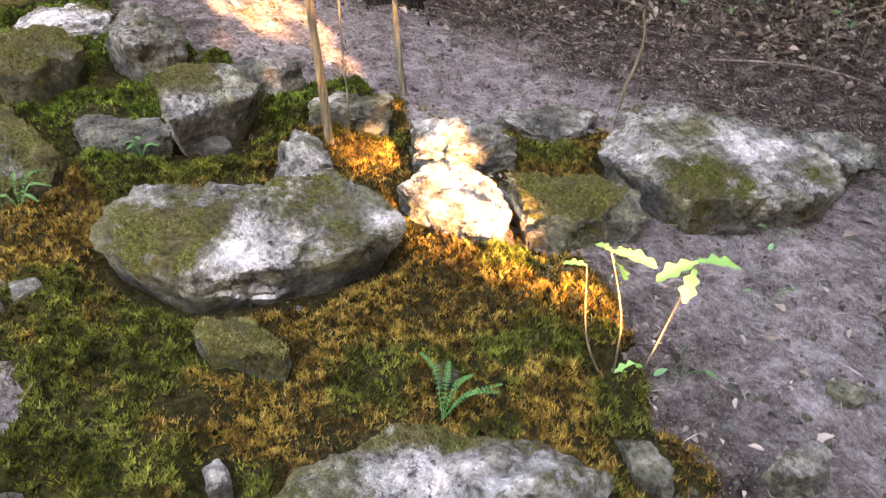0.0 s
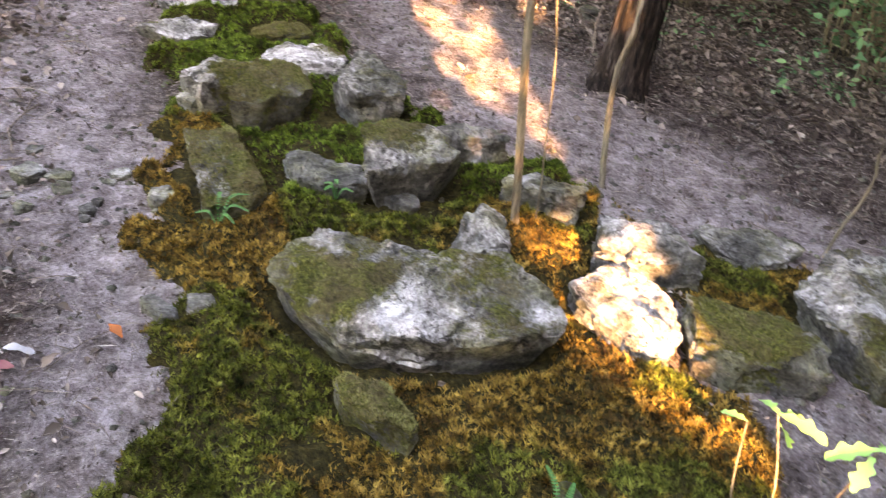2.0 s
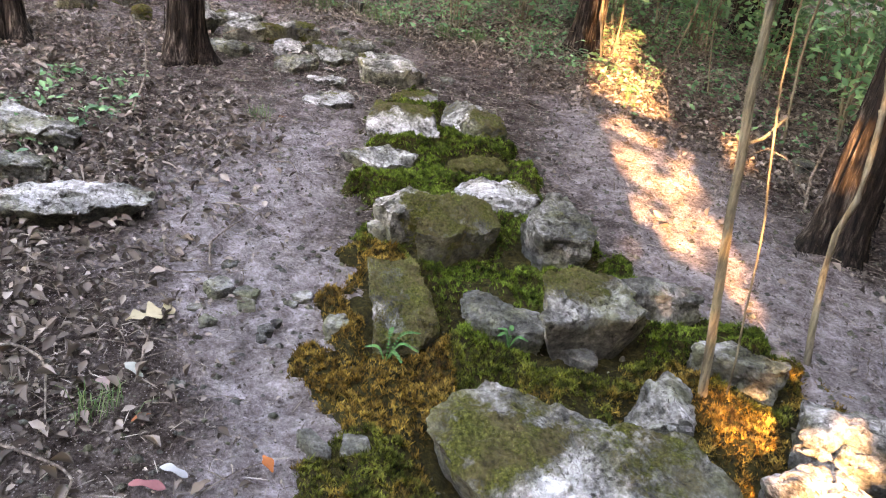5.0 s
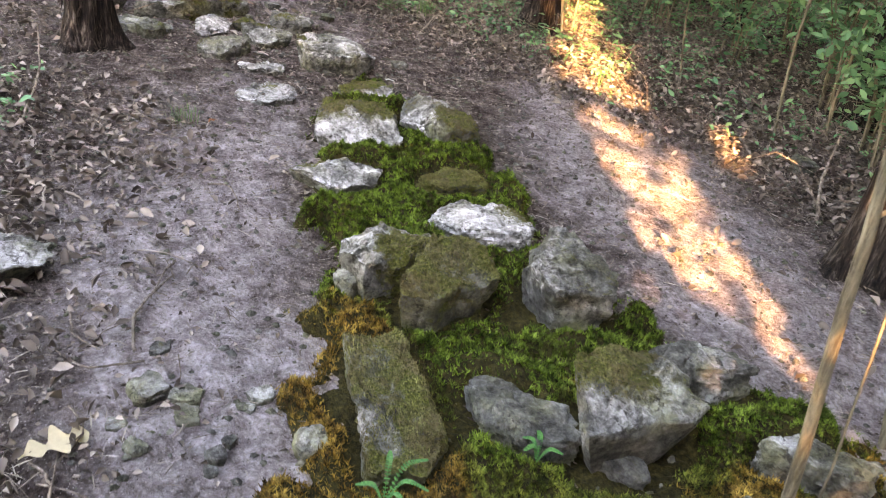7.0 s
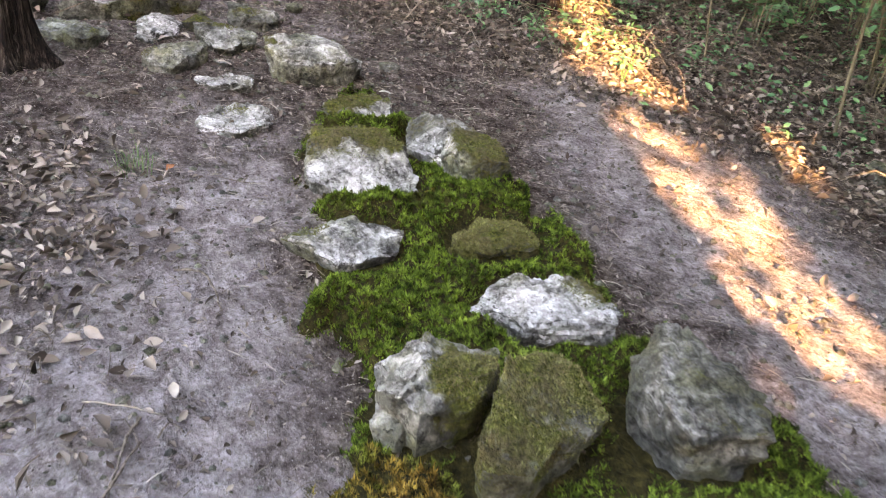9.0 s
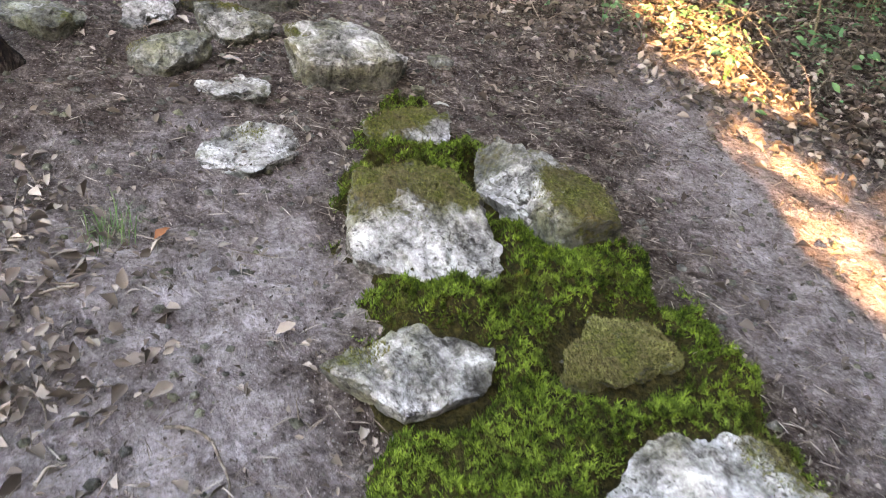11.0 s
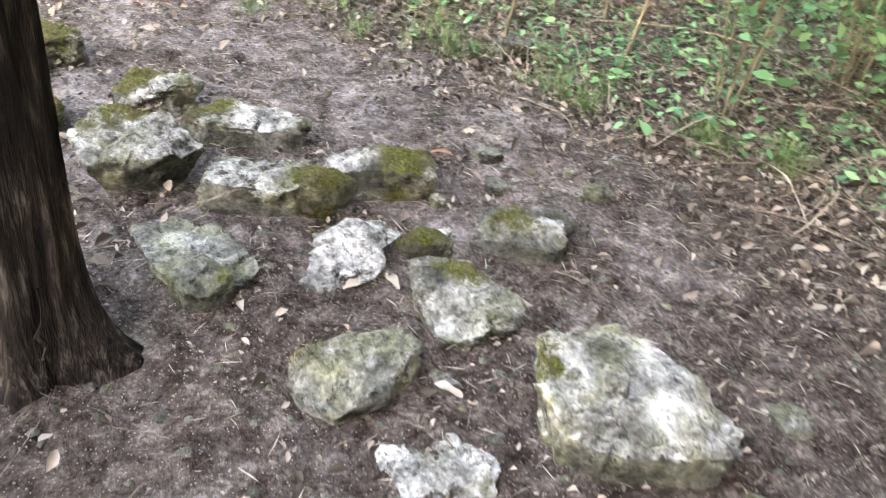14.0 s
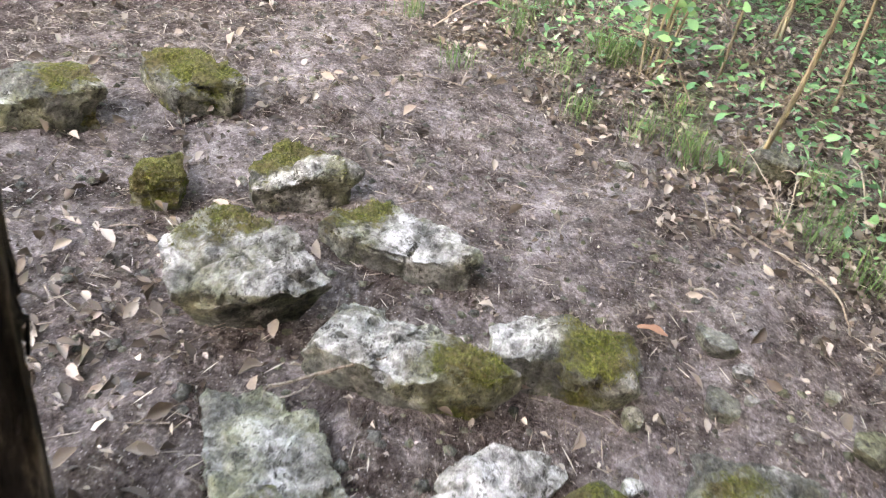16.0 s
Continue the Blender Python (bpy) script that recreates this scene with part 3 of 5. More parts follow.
stone(-6.57, 0.24, 0.09, ((20, 0.08), (85, 0.09), (150, 0.07), (210, 0.08), (275, 0.1), (330, 0.08)), 0.5, "small dark mossy stone against a flat slab", 49, (-0.2, 0.0), "stones scattered past the wall", 0.05, 0.15, 0.08, facets=((350, 0.02, 0.5),))
stone(-7.58, -0.52, 0.12, ((60, 0.1), (103, 0.08), (183, 0.14), (250, 0.09), (334, 0.12), (357, 0.1)), 0.90, "rough stone thickly covered in olive moss", 39, (0, 0), "stones scattered past the wall", 0.40, 0.10, 0.30)
stone(-8.18, -0.74, 0.15, ((6, 0.14), (78, 0.19), (99, 0.21), (200, 0.15), (263, 0.22), (326, 0.13)), 0.60, "grey limestone with yellow-green moss patches", 40, (-0.1, 0), "stones scattered past the wall", 0.45, 0.12, 0.06, facets=((10, 0.05, 0.6),), patch=(-0.04, 0.0, 0.12))
stone(-7.82, -1.06, 0.16, ((51, 0.12), (102, 0.19), (172, 0.19), (249, 0.13), (316, 0.22), (334, 0.2)), 0.30, "rough pale grey limestone with little moss", 41, (0, 0), "stones scattered past the wall", 0.40, 0.10, 0.08, facets=((0, 0.05, 0.5),), patch=(-0.05, 0.08, 0.08))
stone(-3.56, -0.44, 0.11, ((18, 0.16), (82, 0.31), (106, 0.34), (163, 0.17), (246, 0.26), (266, 0.3), (305, 0.3)), 0.00, "long flat-topped slab lying in leaf litter", 42, (0, 0), "loose stones in the litter", 0.52, 0.35, 0.08, facets=((90, 0.2, 0.3),), bare=(0, 0, 0.25))
stone(-4.53, -0.77, 0.10, ((51, 0.3), (75, 0.25), (211, 0.35), (233, 0.24), (309, 0.17), (358, 0.17)), 0.30, "rough pale grey limestone with little moss", 43, (0, 0), "loose stones in the litter", 0.55, 0.10, 0.08)
stone(-4.01, -0.77, 0.09, ((71, 0.2), (103, 0.19), (193, 0.09), (246, 0.21), (307, 0.16)), 0.30, "rough pale grey limestone with little moss", 44, (0, 0), "loose stones in the litter", 0.40, 0.10, 0.08)
stone(-1.10, 0.56, 0.07, ((12, 0.05), (88, 0.03), (149, 0.05), (201, 0.04), (298, 0.04)), 0.00, "rough pale grey limestone with little moss", 45, (0, 0), "loose stones in the litter", 0.60, 0.10, 0.08)
stone(-0.50, 1.30, 0.06, ((28, 0.06), (121, 0.08), (183, 0.09), (275, 0.06), (340, 0.1)), 0.30, "flat pale limestone sunk in bare soil", 46, (0, 0), "loose stones in the litter", 0.40, 0.10, 0.08)
stone(-0.25, 1.54, 0.10, ((8, 0.06), (79, 0.09), (105, 0.08), (237, 0.1), (267, 0.08)), 0.00, "pale orange-stained limestone chunk on soil", 47, (0, 0), "loose stones in the litter", 0.45, 0.10, 0.08)
stone(-7.08, 1.24, 0.05, ((49, 0.14), (111, 0.15), (199, 0.08), (255, 0.18), (300, 0.12)), 0.20, "flat pale limestone sunk in bare soil", 48, (0, 0), "loose stones in the litter", 0.40, 0.10, 0.08)


# ---- trees ----
def trunk_mesh(height, r0, r1, lean, seed, flare=1.6, segs=64, rings=70, shag=0.16):
    out = []
    for i in range(rings):
        f = (i / (rings - 1)) ** 1.6
        z = -0.12 + f * (height + 0.12)
        r = r0 + (r1 - r0) * f
        r *= 1 + (flare - 1) * math.exp(-max(z, 0) / 0.10)
        ring = []
        for k in range(segs):
            a = 2 * math.pi * k / segs
            lobes = 0.10 * math.sin(a * 3 + seed) + 0.06 * math.sin(a * 5 + seed * 2)
            strip = fbm(math.cos(a) * 3.2 + seed, math.sin(a) * 3.2, z * 0.7, 4) * shag
            strip += abs(math.sin(a * 9 + 3 * fbm(math.cos(a), math.sin(a), z * 1.2 + seed, 3))) * shag * 0.6
            rr = r * (1 + lobes * (0.6 + 1.6 * math.exp(-max(z, 0) / 0.2)) + strip)
            ring.append((lean[0] * z + rr * math.cos(a) + 0.03 * fbm(z * 0.6, seed, 0, 2), lean[1] * z + rr * math.sin(a), z))
        out.append(ring)
    return rings_mesh(out[::-1])


def limb_mesh(start, way, length, r, rng, twigs=4):
    pieces = []
    p, d = Vector(start), Vector(way).normalized()
    pts = [p]
    for _ in range(7):
        d = (d + Vector(rng.normal(size=3)) * 0.16 + Vector((0, 0, 0.05))).normalized()
        pts.append(pts[-1] + d * length / 7)
    pieces.append(tube(pts, [r * (1 - 0.85 * i / 7) for i in range(8)], 6))
    for _ in range(twigs):
        i = int(rng.integers(2, 7))
        e = (Vector(rng.normal(size=3)) + d).normalized()
        pieces.append(tube([pts[i], pts[i] + e * length * 0.15, pts[i] + e * length * 0.3 + Vector((0, 0, 0.1))], [r * 0.4, r * 0.25, r * 0.06], 5))
    return join(*pieces), pts


def tree(x, y, height, r0, lean, seed, label, crown_from, crown_wide, leaf_count, bark, category="tree", leaf=0.16, material=None, flare=1.6, segs=64, rings=70):
    """A tree: trunk with shaggy bark, limbs and a crown of single leaves."""
    rng = np.random.default_rng(seed)
    top = new("tree")
    top.location = (x, y, 0)
    mesh_ob("trunk", *trunk_mesh(height, r0, r0 * 0.3, lean, seed, flare, segs, rings), bark, top)
    tips = []
    for i in range(10):
        z = crown_from + (height - crown_from) * (i + 0.3) / 10
        a = i * 2.4 + seed
        reach = crown_wide * (1 - 0.5 * i / 10) * rng.uniform(0.7, 1.1)
        m, pts = limb_mesh((lean[0] * z, lean[1] * z, z), (math.cos(a), math.sin(a), 0.35), reach, r0 * 0.3, rng)
        mesh_ob("limb", *m, bark, top)
        tips += pts[2:]
    tips = np.array([tuple(t) for t in tips])
    c = tips[rng.integers(0, len(tips), leaf_count)] + rng.normal(size=(leaf_count, 3)) * np.array([0.42, 0.42, 0.34])
    v, f = leaves(c, rng.uniform(0.6, 1.3, leaf_count) * leaf, rng, 0.3)
    quick_mesh("crown", v, f, material or CROWN_LEAF, top)
    return tagged(top, label, category)


def bark_strips(owner, r0, count, seed, top_z, lean=(0, 0)):
    """Loose shreds of bark that lift from the trunk at one end."""
    rng = np.random.default_rng(seed)
    for i in range(count):
        a, z, length = rng.uniform(0, 6.28), rng.uniform(0.1, top_z), rng.uniform(0.1, 0.3)
        w = rng.uniform(0.006, 0.016)
        rows = []
        for k in range(7):
            f = k / 6
            r = r0 * 1.12 + 0.002 + 0.014 * f ** 2.5 * rng.uniform(0.4, 1.0)
            b = a + 0.12 * f * rng.normal()
            out, side = Vector((math.cos(b), math.sin(b), 0)), Vector((-math.sin(b), math.cos(b), 0)) * w * (1 - 0.6 * f)
            p = Vector((lean[0] * z, lean[1] * z, z - f * length)) + out * r
            rows.append([p - side, p + side, p + side - out * 0.005, p - side - out * 0.005])
        mesh_ob("bark_strip", *rings_mesh(rows), CEDAR_BARK, owner, smooth=False)


# Unseen crowns of three cedars are enlarged to hold back light from above.
cedar = tree(-6.29, -0.12, 8.0, 0.115, (0.0, -0.01), 3, "dark shaggy-barked cedar trunk rising from bare soil", 5.0, 2.2, 3000, CEDAR_BARK, leaf=0.25)
bark_strips(cedar, 0.115, 60, 4, 2.0, (0.0, -0.01))
tree(-6.6, -1.32, 7.0, 0.11, (0.0, -0.02), 5, "slim dark cedar trunk standing in leaf litter", 5.0, 1.4, 900, CEDAR_BARK)
cedar = tree(-3.36, 3.14, 8.0, 0.12, (0.02, 0.03), 8, "leaning cedar with shredding reddish bark", 4.2, 4.2, 14000, CEDAR_BARK, flare=1.35, leaf=0.34)
bark_strips(cedar, 0.12, 40, 6, 1.8, (0.02, 0.03))
tree(-7.6, 3.45, 8.0, 0.13, (0.02, 0.04), 12, "cedar with sunlit orange bark by the path", 4.2, 4.2, 14000, CEDAR_BARK, leaf=0.34)

# ---- the wood round the clearing ----
wood_rng = np.random.default_rng(21)
WOOD = []
for row, (lo, hi, count) in enumerate(((5.4, 8.0, 18), (8.0, 14.0, 26), (14.0, 24.0, 10))):
    for i in range(count):
        WOOD.append((wood_rng.uniform(-26, 3.5), wood_rng.uniform(lo, hi)))
# Extra front row, added for crowns that darken the wood beneath.
for i in range(30):
    WOOD.append((wood_rng.uniform(-13, 5.5), wood_rng.uniform(4.9, 8.5)))
for i in range(28):
    WOOD.append((wood_rng.uniform(-30, -13.0), wood_rng.uniform(-14, 6)))
# Row out of view on the left, added to cut low sky light.
for i in range(16):
    WOOD.append((wood_rng.uniform(-16, 8), wood_rng.uniform(-19, -11)))
masters = []
for i, (x, y) in enumerate(WOOD):
    if i < 4:
        masters.append(tree(x, y, 10.0 + i * 0.6, 0.07 + 0.02 * i, (0.03 * (i - 1.5), 0.02), 40 + i, "slender dark woodland tree in dense leaf", 1.2 + 0.5 * (i % 2), 2.6, 3400, CEDAR_BARK, leaf=0.335, segs=18, rings=26))
        tagged(masters[-1], group="trees of the wood")
    else:
        s = wood_rng.uniform(0.8, 1.2)
        copy_thing(masters[i % 4], pose(x, y, 0, 0, 0, wood_rng.uniform(0, 360))).scale = (s, s, s)

# unseen thicket added to screen off the sun; its gap lets a shaft through
def sun_gap(x, y, z):
    """Share of leaves that stay where the sun's straight way to the lit strip passes: 1 outside the gap."""
    t = z / toward.z
    gx, gy = x - toward.x * t, y - toward.y * t
    side = (gx + 1.55) * 0.33 + (gy - 1.78) * 0.944
    run = -((gx + 1.55) * 0.944 - (gy - 1.78) * 0.33)
    low = -0.22 - 0.24 * min(1.0, max(0.0, run / 1.2))
    if low < side < 0.27 and -0.7 < run < 9.0:
        clear = max(math.exp(-(((run - a) / r) ** 2 + ((side - b) / (0.55 * r)) ** 2)) for a, b, r in SUNNY)
        ends = 0.25 if run < 0.75 else (1.0 if side < -0.12 else 0.66) if run < 1.75 else 0.74 if run < 2.45 else 0.58
        return max(0.04, ends - 0.75 * clear + 0.12 * math.sin(run * 7 + side * 11))
    # Second, thinner gap, so flecks of sun reach the leaning cedar.
    if 0.34 < side < 0.74 and 2.6 < run < 4.8:
        return 0.55
    return 1.0


# Bright patches of the sun strip (run, side, radius), cut into the added leaves.
SUNNY = ((0.15, 0.0, 0.4), (1.35, 0.18, 0.25), (2.8, 0.02, 0.32), (3.2, -0.24, 0.28), (3.95, -0.29, 0.25), (4.6, -0.05, 0.3), (5.4, -0.09, 0.55), (7.0, 0.0, 0.6))


def thicket():
    rng = np.random.default_rng(5)
    top = new("thicket")
    c = np.stack([rng.uniform(5.5, 8.0, 60000), rng.uniform(-16, 10, 60000), 10.0 * rng.random(60000) ** 0.8], 1)
    share = np.array([sun_gap(*p) for p in c])
    gap = share < 1
    size = np.where(gap, rng.uniform(0.11, 0.27, len(c)), rng.uniform(0.28, 0.5, len(c)))
    keep = ~gap | (rng.random(len(c)) < share)
    c, size = c[keep], size[keep]
    v, f = leaves(c, size, rng, 0.0, 0.15, 0.8)
    quick_mesh("foliage", v, f, CROWN_LEAF, top)
    for i in range(22):
        x, y = rng.uniform(6, 7.6), rng.uniform(-15, 9)
        if -2.2 < y < 0.3:
            y -= 4
        mesh_ob("stem", *tube(bend([(x, y, -0.1), (x + rng.normal() * 0.1, y, 3), (x, y + rng.normal() * 0.3, 9)], 10), list(np.linspace(0.09, 0.02, 10)), 8), CEDAR_BARK, top)
    return tagged(top, "unseen leafy thicket added to block the sun, with gaps", "shrub")


thicket()


# ---- saplings ----
def sapling(lines, label):
    top = new("sapling")
    for part_name, pts, r0, r1 in lines:
        line = bend(pts, 14)
        line = [p + Vector((0.006 * fbm(p.z * 9, i * 0.7, 1), 0.006 * fbm(p.z * 9, i * 0.7, 5), 0)) for i, p in enumerate(line)]
        mesh_ob(part_name, *tube(line, list(np.linspace(r0, r1, 14)), 8), SAPLING_BARK, top)
    return tagged(top, label, "sapling")


sapling([("stem", [(-2.16, 1.73, -0.05), (-2.18, 1.62, 0.74), (-2.2, 1.55, 1.6), (-2.15, 1.45, 3.0)], 0.017, 0.011),
              ("stem", [(-2.14, 1.80, -0.04), (-2.15, 1.74, 0.6), (-2.19, 1.66, 1.2), (-2.2, 1.68, 2.2)], 0.004, 0.0025),
              ("branch", [(-2.185, 1.60, 0.9), (-2.2, 1.68, 0.93), (-2.21, 1.74, 0.99)], 0.006, 0.003),
              ("branch", [(-2.19, 1.57, 1.35), (-2.14, 1.70, 1.5), (-2.1, 1.85, 1.6)], 0.006, 0.003)], "thin straight sapling stem among wall stones")
sapling([("stem", [(-2.37, 2.29, -0.05), (-2.46, 2.28, 0.45), (-2.44, 2.30, 0.67), (-2.48, 2.30, 1.0), (-2.5, 2.25, 1.3), (-2.6, 2.2, 2.4)], 0.014, 0.008),
              ("branch", [(-2.48, 2.29, 0.95), (-2.4, 2.45, 1.0), (-2.3, 2.7, 1.12)], 0.009, 0.005), ("branch", [(-2.49, 2.26, 1.12), (-2.4, 2.42, 1.2), (-2.35, 2.6, 1.3)], 0.008, 0.004)], "crooked pale sapling with forked branches")
sapling([("stem", [(-1.66, 2.82, -0.03), (-1.65, 2.84, 0.12), (-1.62, 2.86, 0.37), (-1.63, 2.84, 0.55), (-1.6, 2.9, 1.4)], 0.008, 0.005),
              ("branch", [(-1.63, 2.84, 0.52), (-1.57, 2.9, 0.66), (-1.55, 2.96, 0.85)], 0.004, 0.002)], "thin bent whip growing behind a slab")


# ---- moss beds ----
def moss_material():
    n = Nodes("cushion moss", 0.9)
    gold = n.value("gold", "GEOMETRY")
    vivid = n.ramp(n.noise(17, 5, 0.65), (0.34, (0.008, 0.014, 0.002)), (0.48, (0.04, 0.066, 0.0105)), (0.66, (0.122, 0.18, 0.031)))
    olive = n.ramp(n.noise(17, 5, 0.65), (0.34, (0.006, 0.008, 0.002)), (0.48, (0.04, 0.05, 0.01)), (0.66, (0.13, 0.142, 0.03)))
    green = n.mix(n.math("MINIMUM", n.math("MULTIPLY", gold, 5.0), 1.0), vivid, olive)
    amber = n.ramp(n.noise(19, 5, 0.65), (0.34, (0.016, 0.009, 0.003)), (0.5, (0.115, 0.07, 0.017)), (0.68, (0.29, 0.2, 0.05)))
    color = n.mix(n.ramp(n.math("ADD", gold, n.math("MULTIPLY", n.math("SUBTRACT", n.noise(7, 6, 0.6), 0.5), 2.2)), (0.35, 0.0), (0.6, 1.0)), green, amber)
    color = n.mix(1.0, color, n.ramp(n.island(), (0.0, 0.25), (0.5, 0.9), (1.0, (1.6, 1.52, 1.4))), "MULTIPLY")
    color = n.mix(n.ramp(n.noise(4.5, 4), (0.55, 0.0), (0.72, 0.75)), color, (0.03, 0.018, 0.01))
    return n.done(color, n.noise(110, 4, 0.7), 0.012, 1.0, through=0.15)


MOSS = moss_material()
# Humus brown taken down to near black, which paints shade into the gaps.
base_nodes = Nodes("dead moss and humus with painted shade", 0.95)
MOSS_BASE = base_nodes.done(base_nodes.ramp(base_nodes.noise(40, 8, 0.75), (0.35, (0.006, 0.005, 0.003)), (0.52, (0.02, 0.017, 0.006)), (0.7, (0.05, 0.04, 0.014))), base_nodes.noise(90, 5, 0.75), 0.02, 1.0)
BED_X = (-5.8, -5.2, -4.6, -3.9, -3.55, -2.9, -2.4, -2.0, -1.4, -0.9, -0.6, -0.25)
BED_LOW = (1.35, 1.1, 0.95, 0.78, 0.8, 0.56, 0.45, 0.46, 0.22, 0.15, 0.15, 0.4)
BED_HIGH = (1.5, 1.72, 1.86, 1.74, 1.76, 1.9, 2.2, 2.2, 1.88, 1.72, 1.48, 1.3)


def wobble(x, y):
    return np.sin(x * 9.1 + 3 * np.sin(y * 6.3)) * 0.5 + np.sin(y * 13.7 + 2 * np.sin(x * 11.2)) * 0.35 + np.sin(x * 27 + y * 21) * 0.15


def bed(x, y):
    """How deep in the moss bed a place lies, 0 to 1."""
    lo, hi = np.interp(x, BED_X, BED_LOW), np.interp(x, BED_X, BED_HIGH)
    inside = np.minimum(y - lo, hi - y) + 0.09 * wobble(x * 1.1, y * 1.1) + 0.06 * wobble(x * 2.7 + 1, y * 2.7)
    inside = np.maximum(inside, 0.34 - np.hypot((x + 1.6) * 1.1, y - 2.32) + 0.04 * wobble(x, y))
    inside = np.where((x < BED_X[0]) | (x > BED_X[-1]), -1, inside)
    return np.clip(inside / 0.12, -1, 1)


def clear_of_stones(x, y):
    """0 under and beside a stone, 1 away from it."""
    x, y = np.asarray(x, dtype=float), np.asarray(y, dtype=float)
    out = np.ones_like(x)
    for sx, sy, headings, reaches in FOOT:
        d = np.hypot(x - sx, y - sy)
        m = d < 0.7
        if m.any():
            a = np.degrees(np.arctan2(y[m] - sy, x[m] - sx)) % 360
            r = np.interp(a, headings, reaches, period=360)
            out[m] = np.minimum(out[m], np.clip((d[m] - r * 0.95) / 0.06, 0, 1))
    return out


def tufts(x, y):
    """Rounded tufts a few centimetres wide, -1 to 1."""
    return np.sin(x * 118 + 2.6 * np.sin(y * 47 + x * 13)) * np.sin(y * 127 + 2.4 * np.sin(x * 53 - y * 17))


def bed_height(x, y):
    b = bed(x, y)
    b = np.where(b > 0, b * (0.1 + 0.9 * clear_of_stones(x, y)), b)
    humps = 0.5 + 0.5 * wobble(x * 0.9 + 4, y * 0.9)
    fine = np.sin(x * 55 + 3 * np.sin(y * 31)) * np.sin(y * 61 + 2 * np.sin(x * 37))
    return np.where(b > 0, 0.008 + b * (0.008 + 0.06 * humps + 0.03 * np.clip((-3.3 - x) / 0.4, 0, 1)) + 0.011 * fine + 0.008 * tufts(x, y), -0.03)


def gold_of(x, y):
    near = np.clip((x + 2.45) / 0.35, 0, 1)
    g = near * (0.72 + 0.75 * wobble(x * 0.6 + 2, y * 0.6)) - 0.9 * np.clip((0.75 - y + 0.25 * (x + 1.3)) / 0.3, 0, 1) * near
    rust = np.clip((0.95 - y) / 0.1, 0, 1) * np.clip((x + 3.4) / 0.3, 0, 1) * np.clip((-2.0 - x) / 0.3, 0, 1)
    return np.clip(np.maximum(np.maximum(g, 0.2 * near), rust * 0.9), 0, 1)


def moss_bed():
    step = 0.02
    xs, ys = np.arange(-5.8, -0.2, step), np.arange(0.0, 2.75, step)
    X, Y = np.meshgrid(xs, ys)
    jx = X + np.random.default_rng(1).uniform(-0.006, 0.006, X.shape)
    Z = bed_height(jx, Y) + lie(np.stack([jx.ravel(), Y.ravel()], 1)).reshape(X.shape)
    v = np.stack([jx, Y, Z], -1).reshape(-1, 3)
    w, h = len(xs), len(ys)
    ok = (bed(jx, Y) > -0.15)
    j, i = np.nonzero(ok[:-1, :-1] | ok[1:, 1:])
    a = j * w + i
    f = np.stack([a, a + 1, a + w + 1, a + w], 1)
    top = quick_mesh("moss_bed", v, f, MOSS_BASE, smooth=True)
    at = top.data.attributes.new("gold", "FLOAT", "POINT")
    at.data.foreach_set("value", gold_of(v[:, 0], v[:, 1]).astype(np.float32))
    # sprigs: three narrow blades each
    rng = np.random.default_rng(2)
    n = 950000
    p = np.stack([rng.uniform(-5.8, -0.25, n), rng.uniform(0, 2.75, n)], 1)
    p = p[bed(p[:, 0], p[:, 1]) > rng.uniform(-0.25, 0.4, n)]
    clump = wobble(p[:, 0] * 2.5, p[:, 1] * 2.5)
    fine = np.sin(p[:, 0] * 55 + 3 * np.sin(p[:, 1] * 31)) * np.sin(p[:, 1] * 61 + 2 * np.sin(p[:, 0] * 37))
    p = p[clump * 0.5 + fine * 0.55 + 0.45 * tufts(p[:, 0], p[:, 1]) > rng.uniform(-0.8, 0.22, len(p))]
    broad = wobble(p[:, 0] * 0.75 + 7, p[:, 1] * 0.75 + 1)
    p = p[broad + 0.8 * np.clip((-3.4 - p[:, 0]) / 0.3, 0, 1) > rng.uniform(-0.75, -0.05, len(p))]
    # A margin without sprigs lets the near-black base draw shaded crevices round stones.
    p = p[clear_of_stones(p[:, 0], p[:, 1]) > rng.uniform(0.0, 0.9, len(p))]
    n = len(p)
    base = np.stack([p[:, 0], p[:, 1], bed_height(p[:, 0], p[:, 1]).clip(0) - 0.003 + lie(p)], 1)
    verts = np.empty((n, 3, 3, 3))
    tall = (0.005 + 0.011 * rng.random(n) ** 1.5) * (1 + 0.35 * tufts(p[:, 0], p[:, 1]))
    for k in range(3):
        a = rng.uniform(0, 2 * np.pi, n)
        way = np.stack([np.cos(a), np.sin(a), 0 * a], 1)
        side = np.stack([-np.sin(a), np.cos(a), 0 * a], 1) * 0.0027
        tip = base + way * (tall * rng.uniform(0.3, 1.3, n))[:, None] + np.array([0, 0, 1.0]) * tall[:, None]
        verts[:, k, 0], verts[:, k, 1], verts[:, k, 2] = base - side, base + side, tip
    verts = verts.reshape(-1, 3)
    ob = quick_mesh("moss_sprigs", verts, np.arange(len(verts)).reshape(-1, 3), MOSS, top)
    at = ob.data.attributes.new("gold", "FLOAT", "POINT")
    at.data.foreach_set("value", gold_of(verts[:, 0], verts[:, 1]).astype(np.float32))
    return tagged(top, "green and golden cushion moss between the stones", "moss", kind="stuff")


moss_bed()


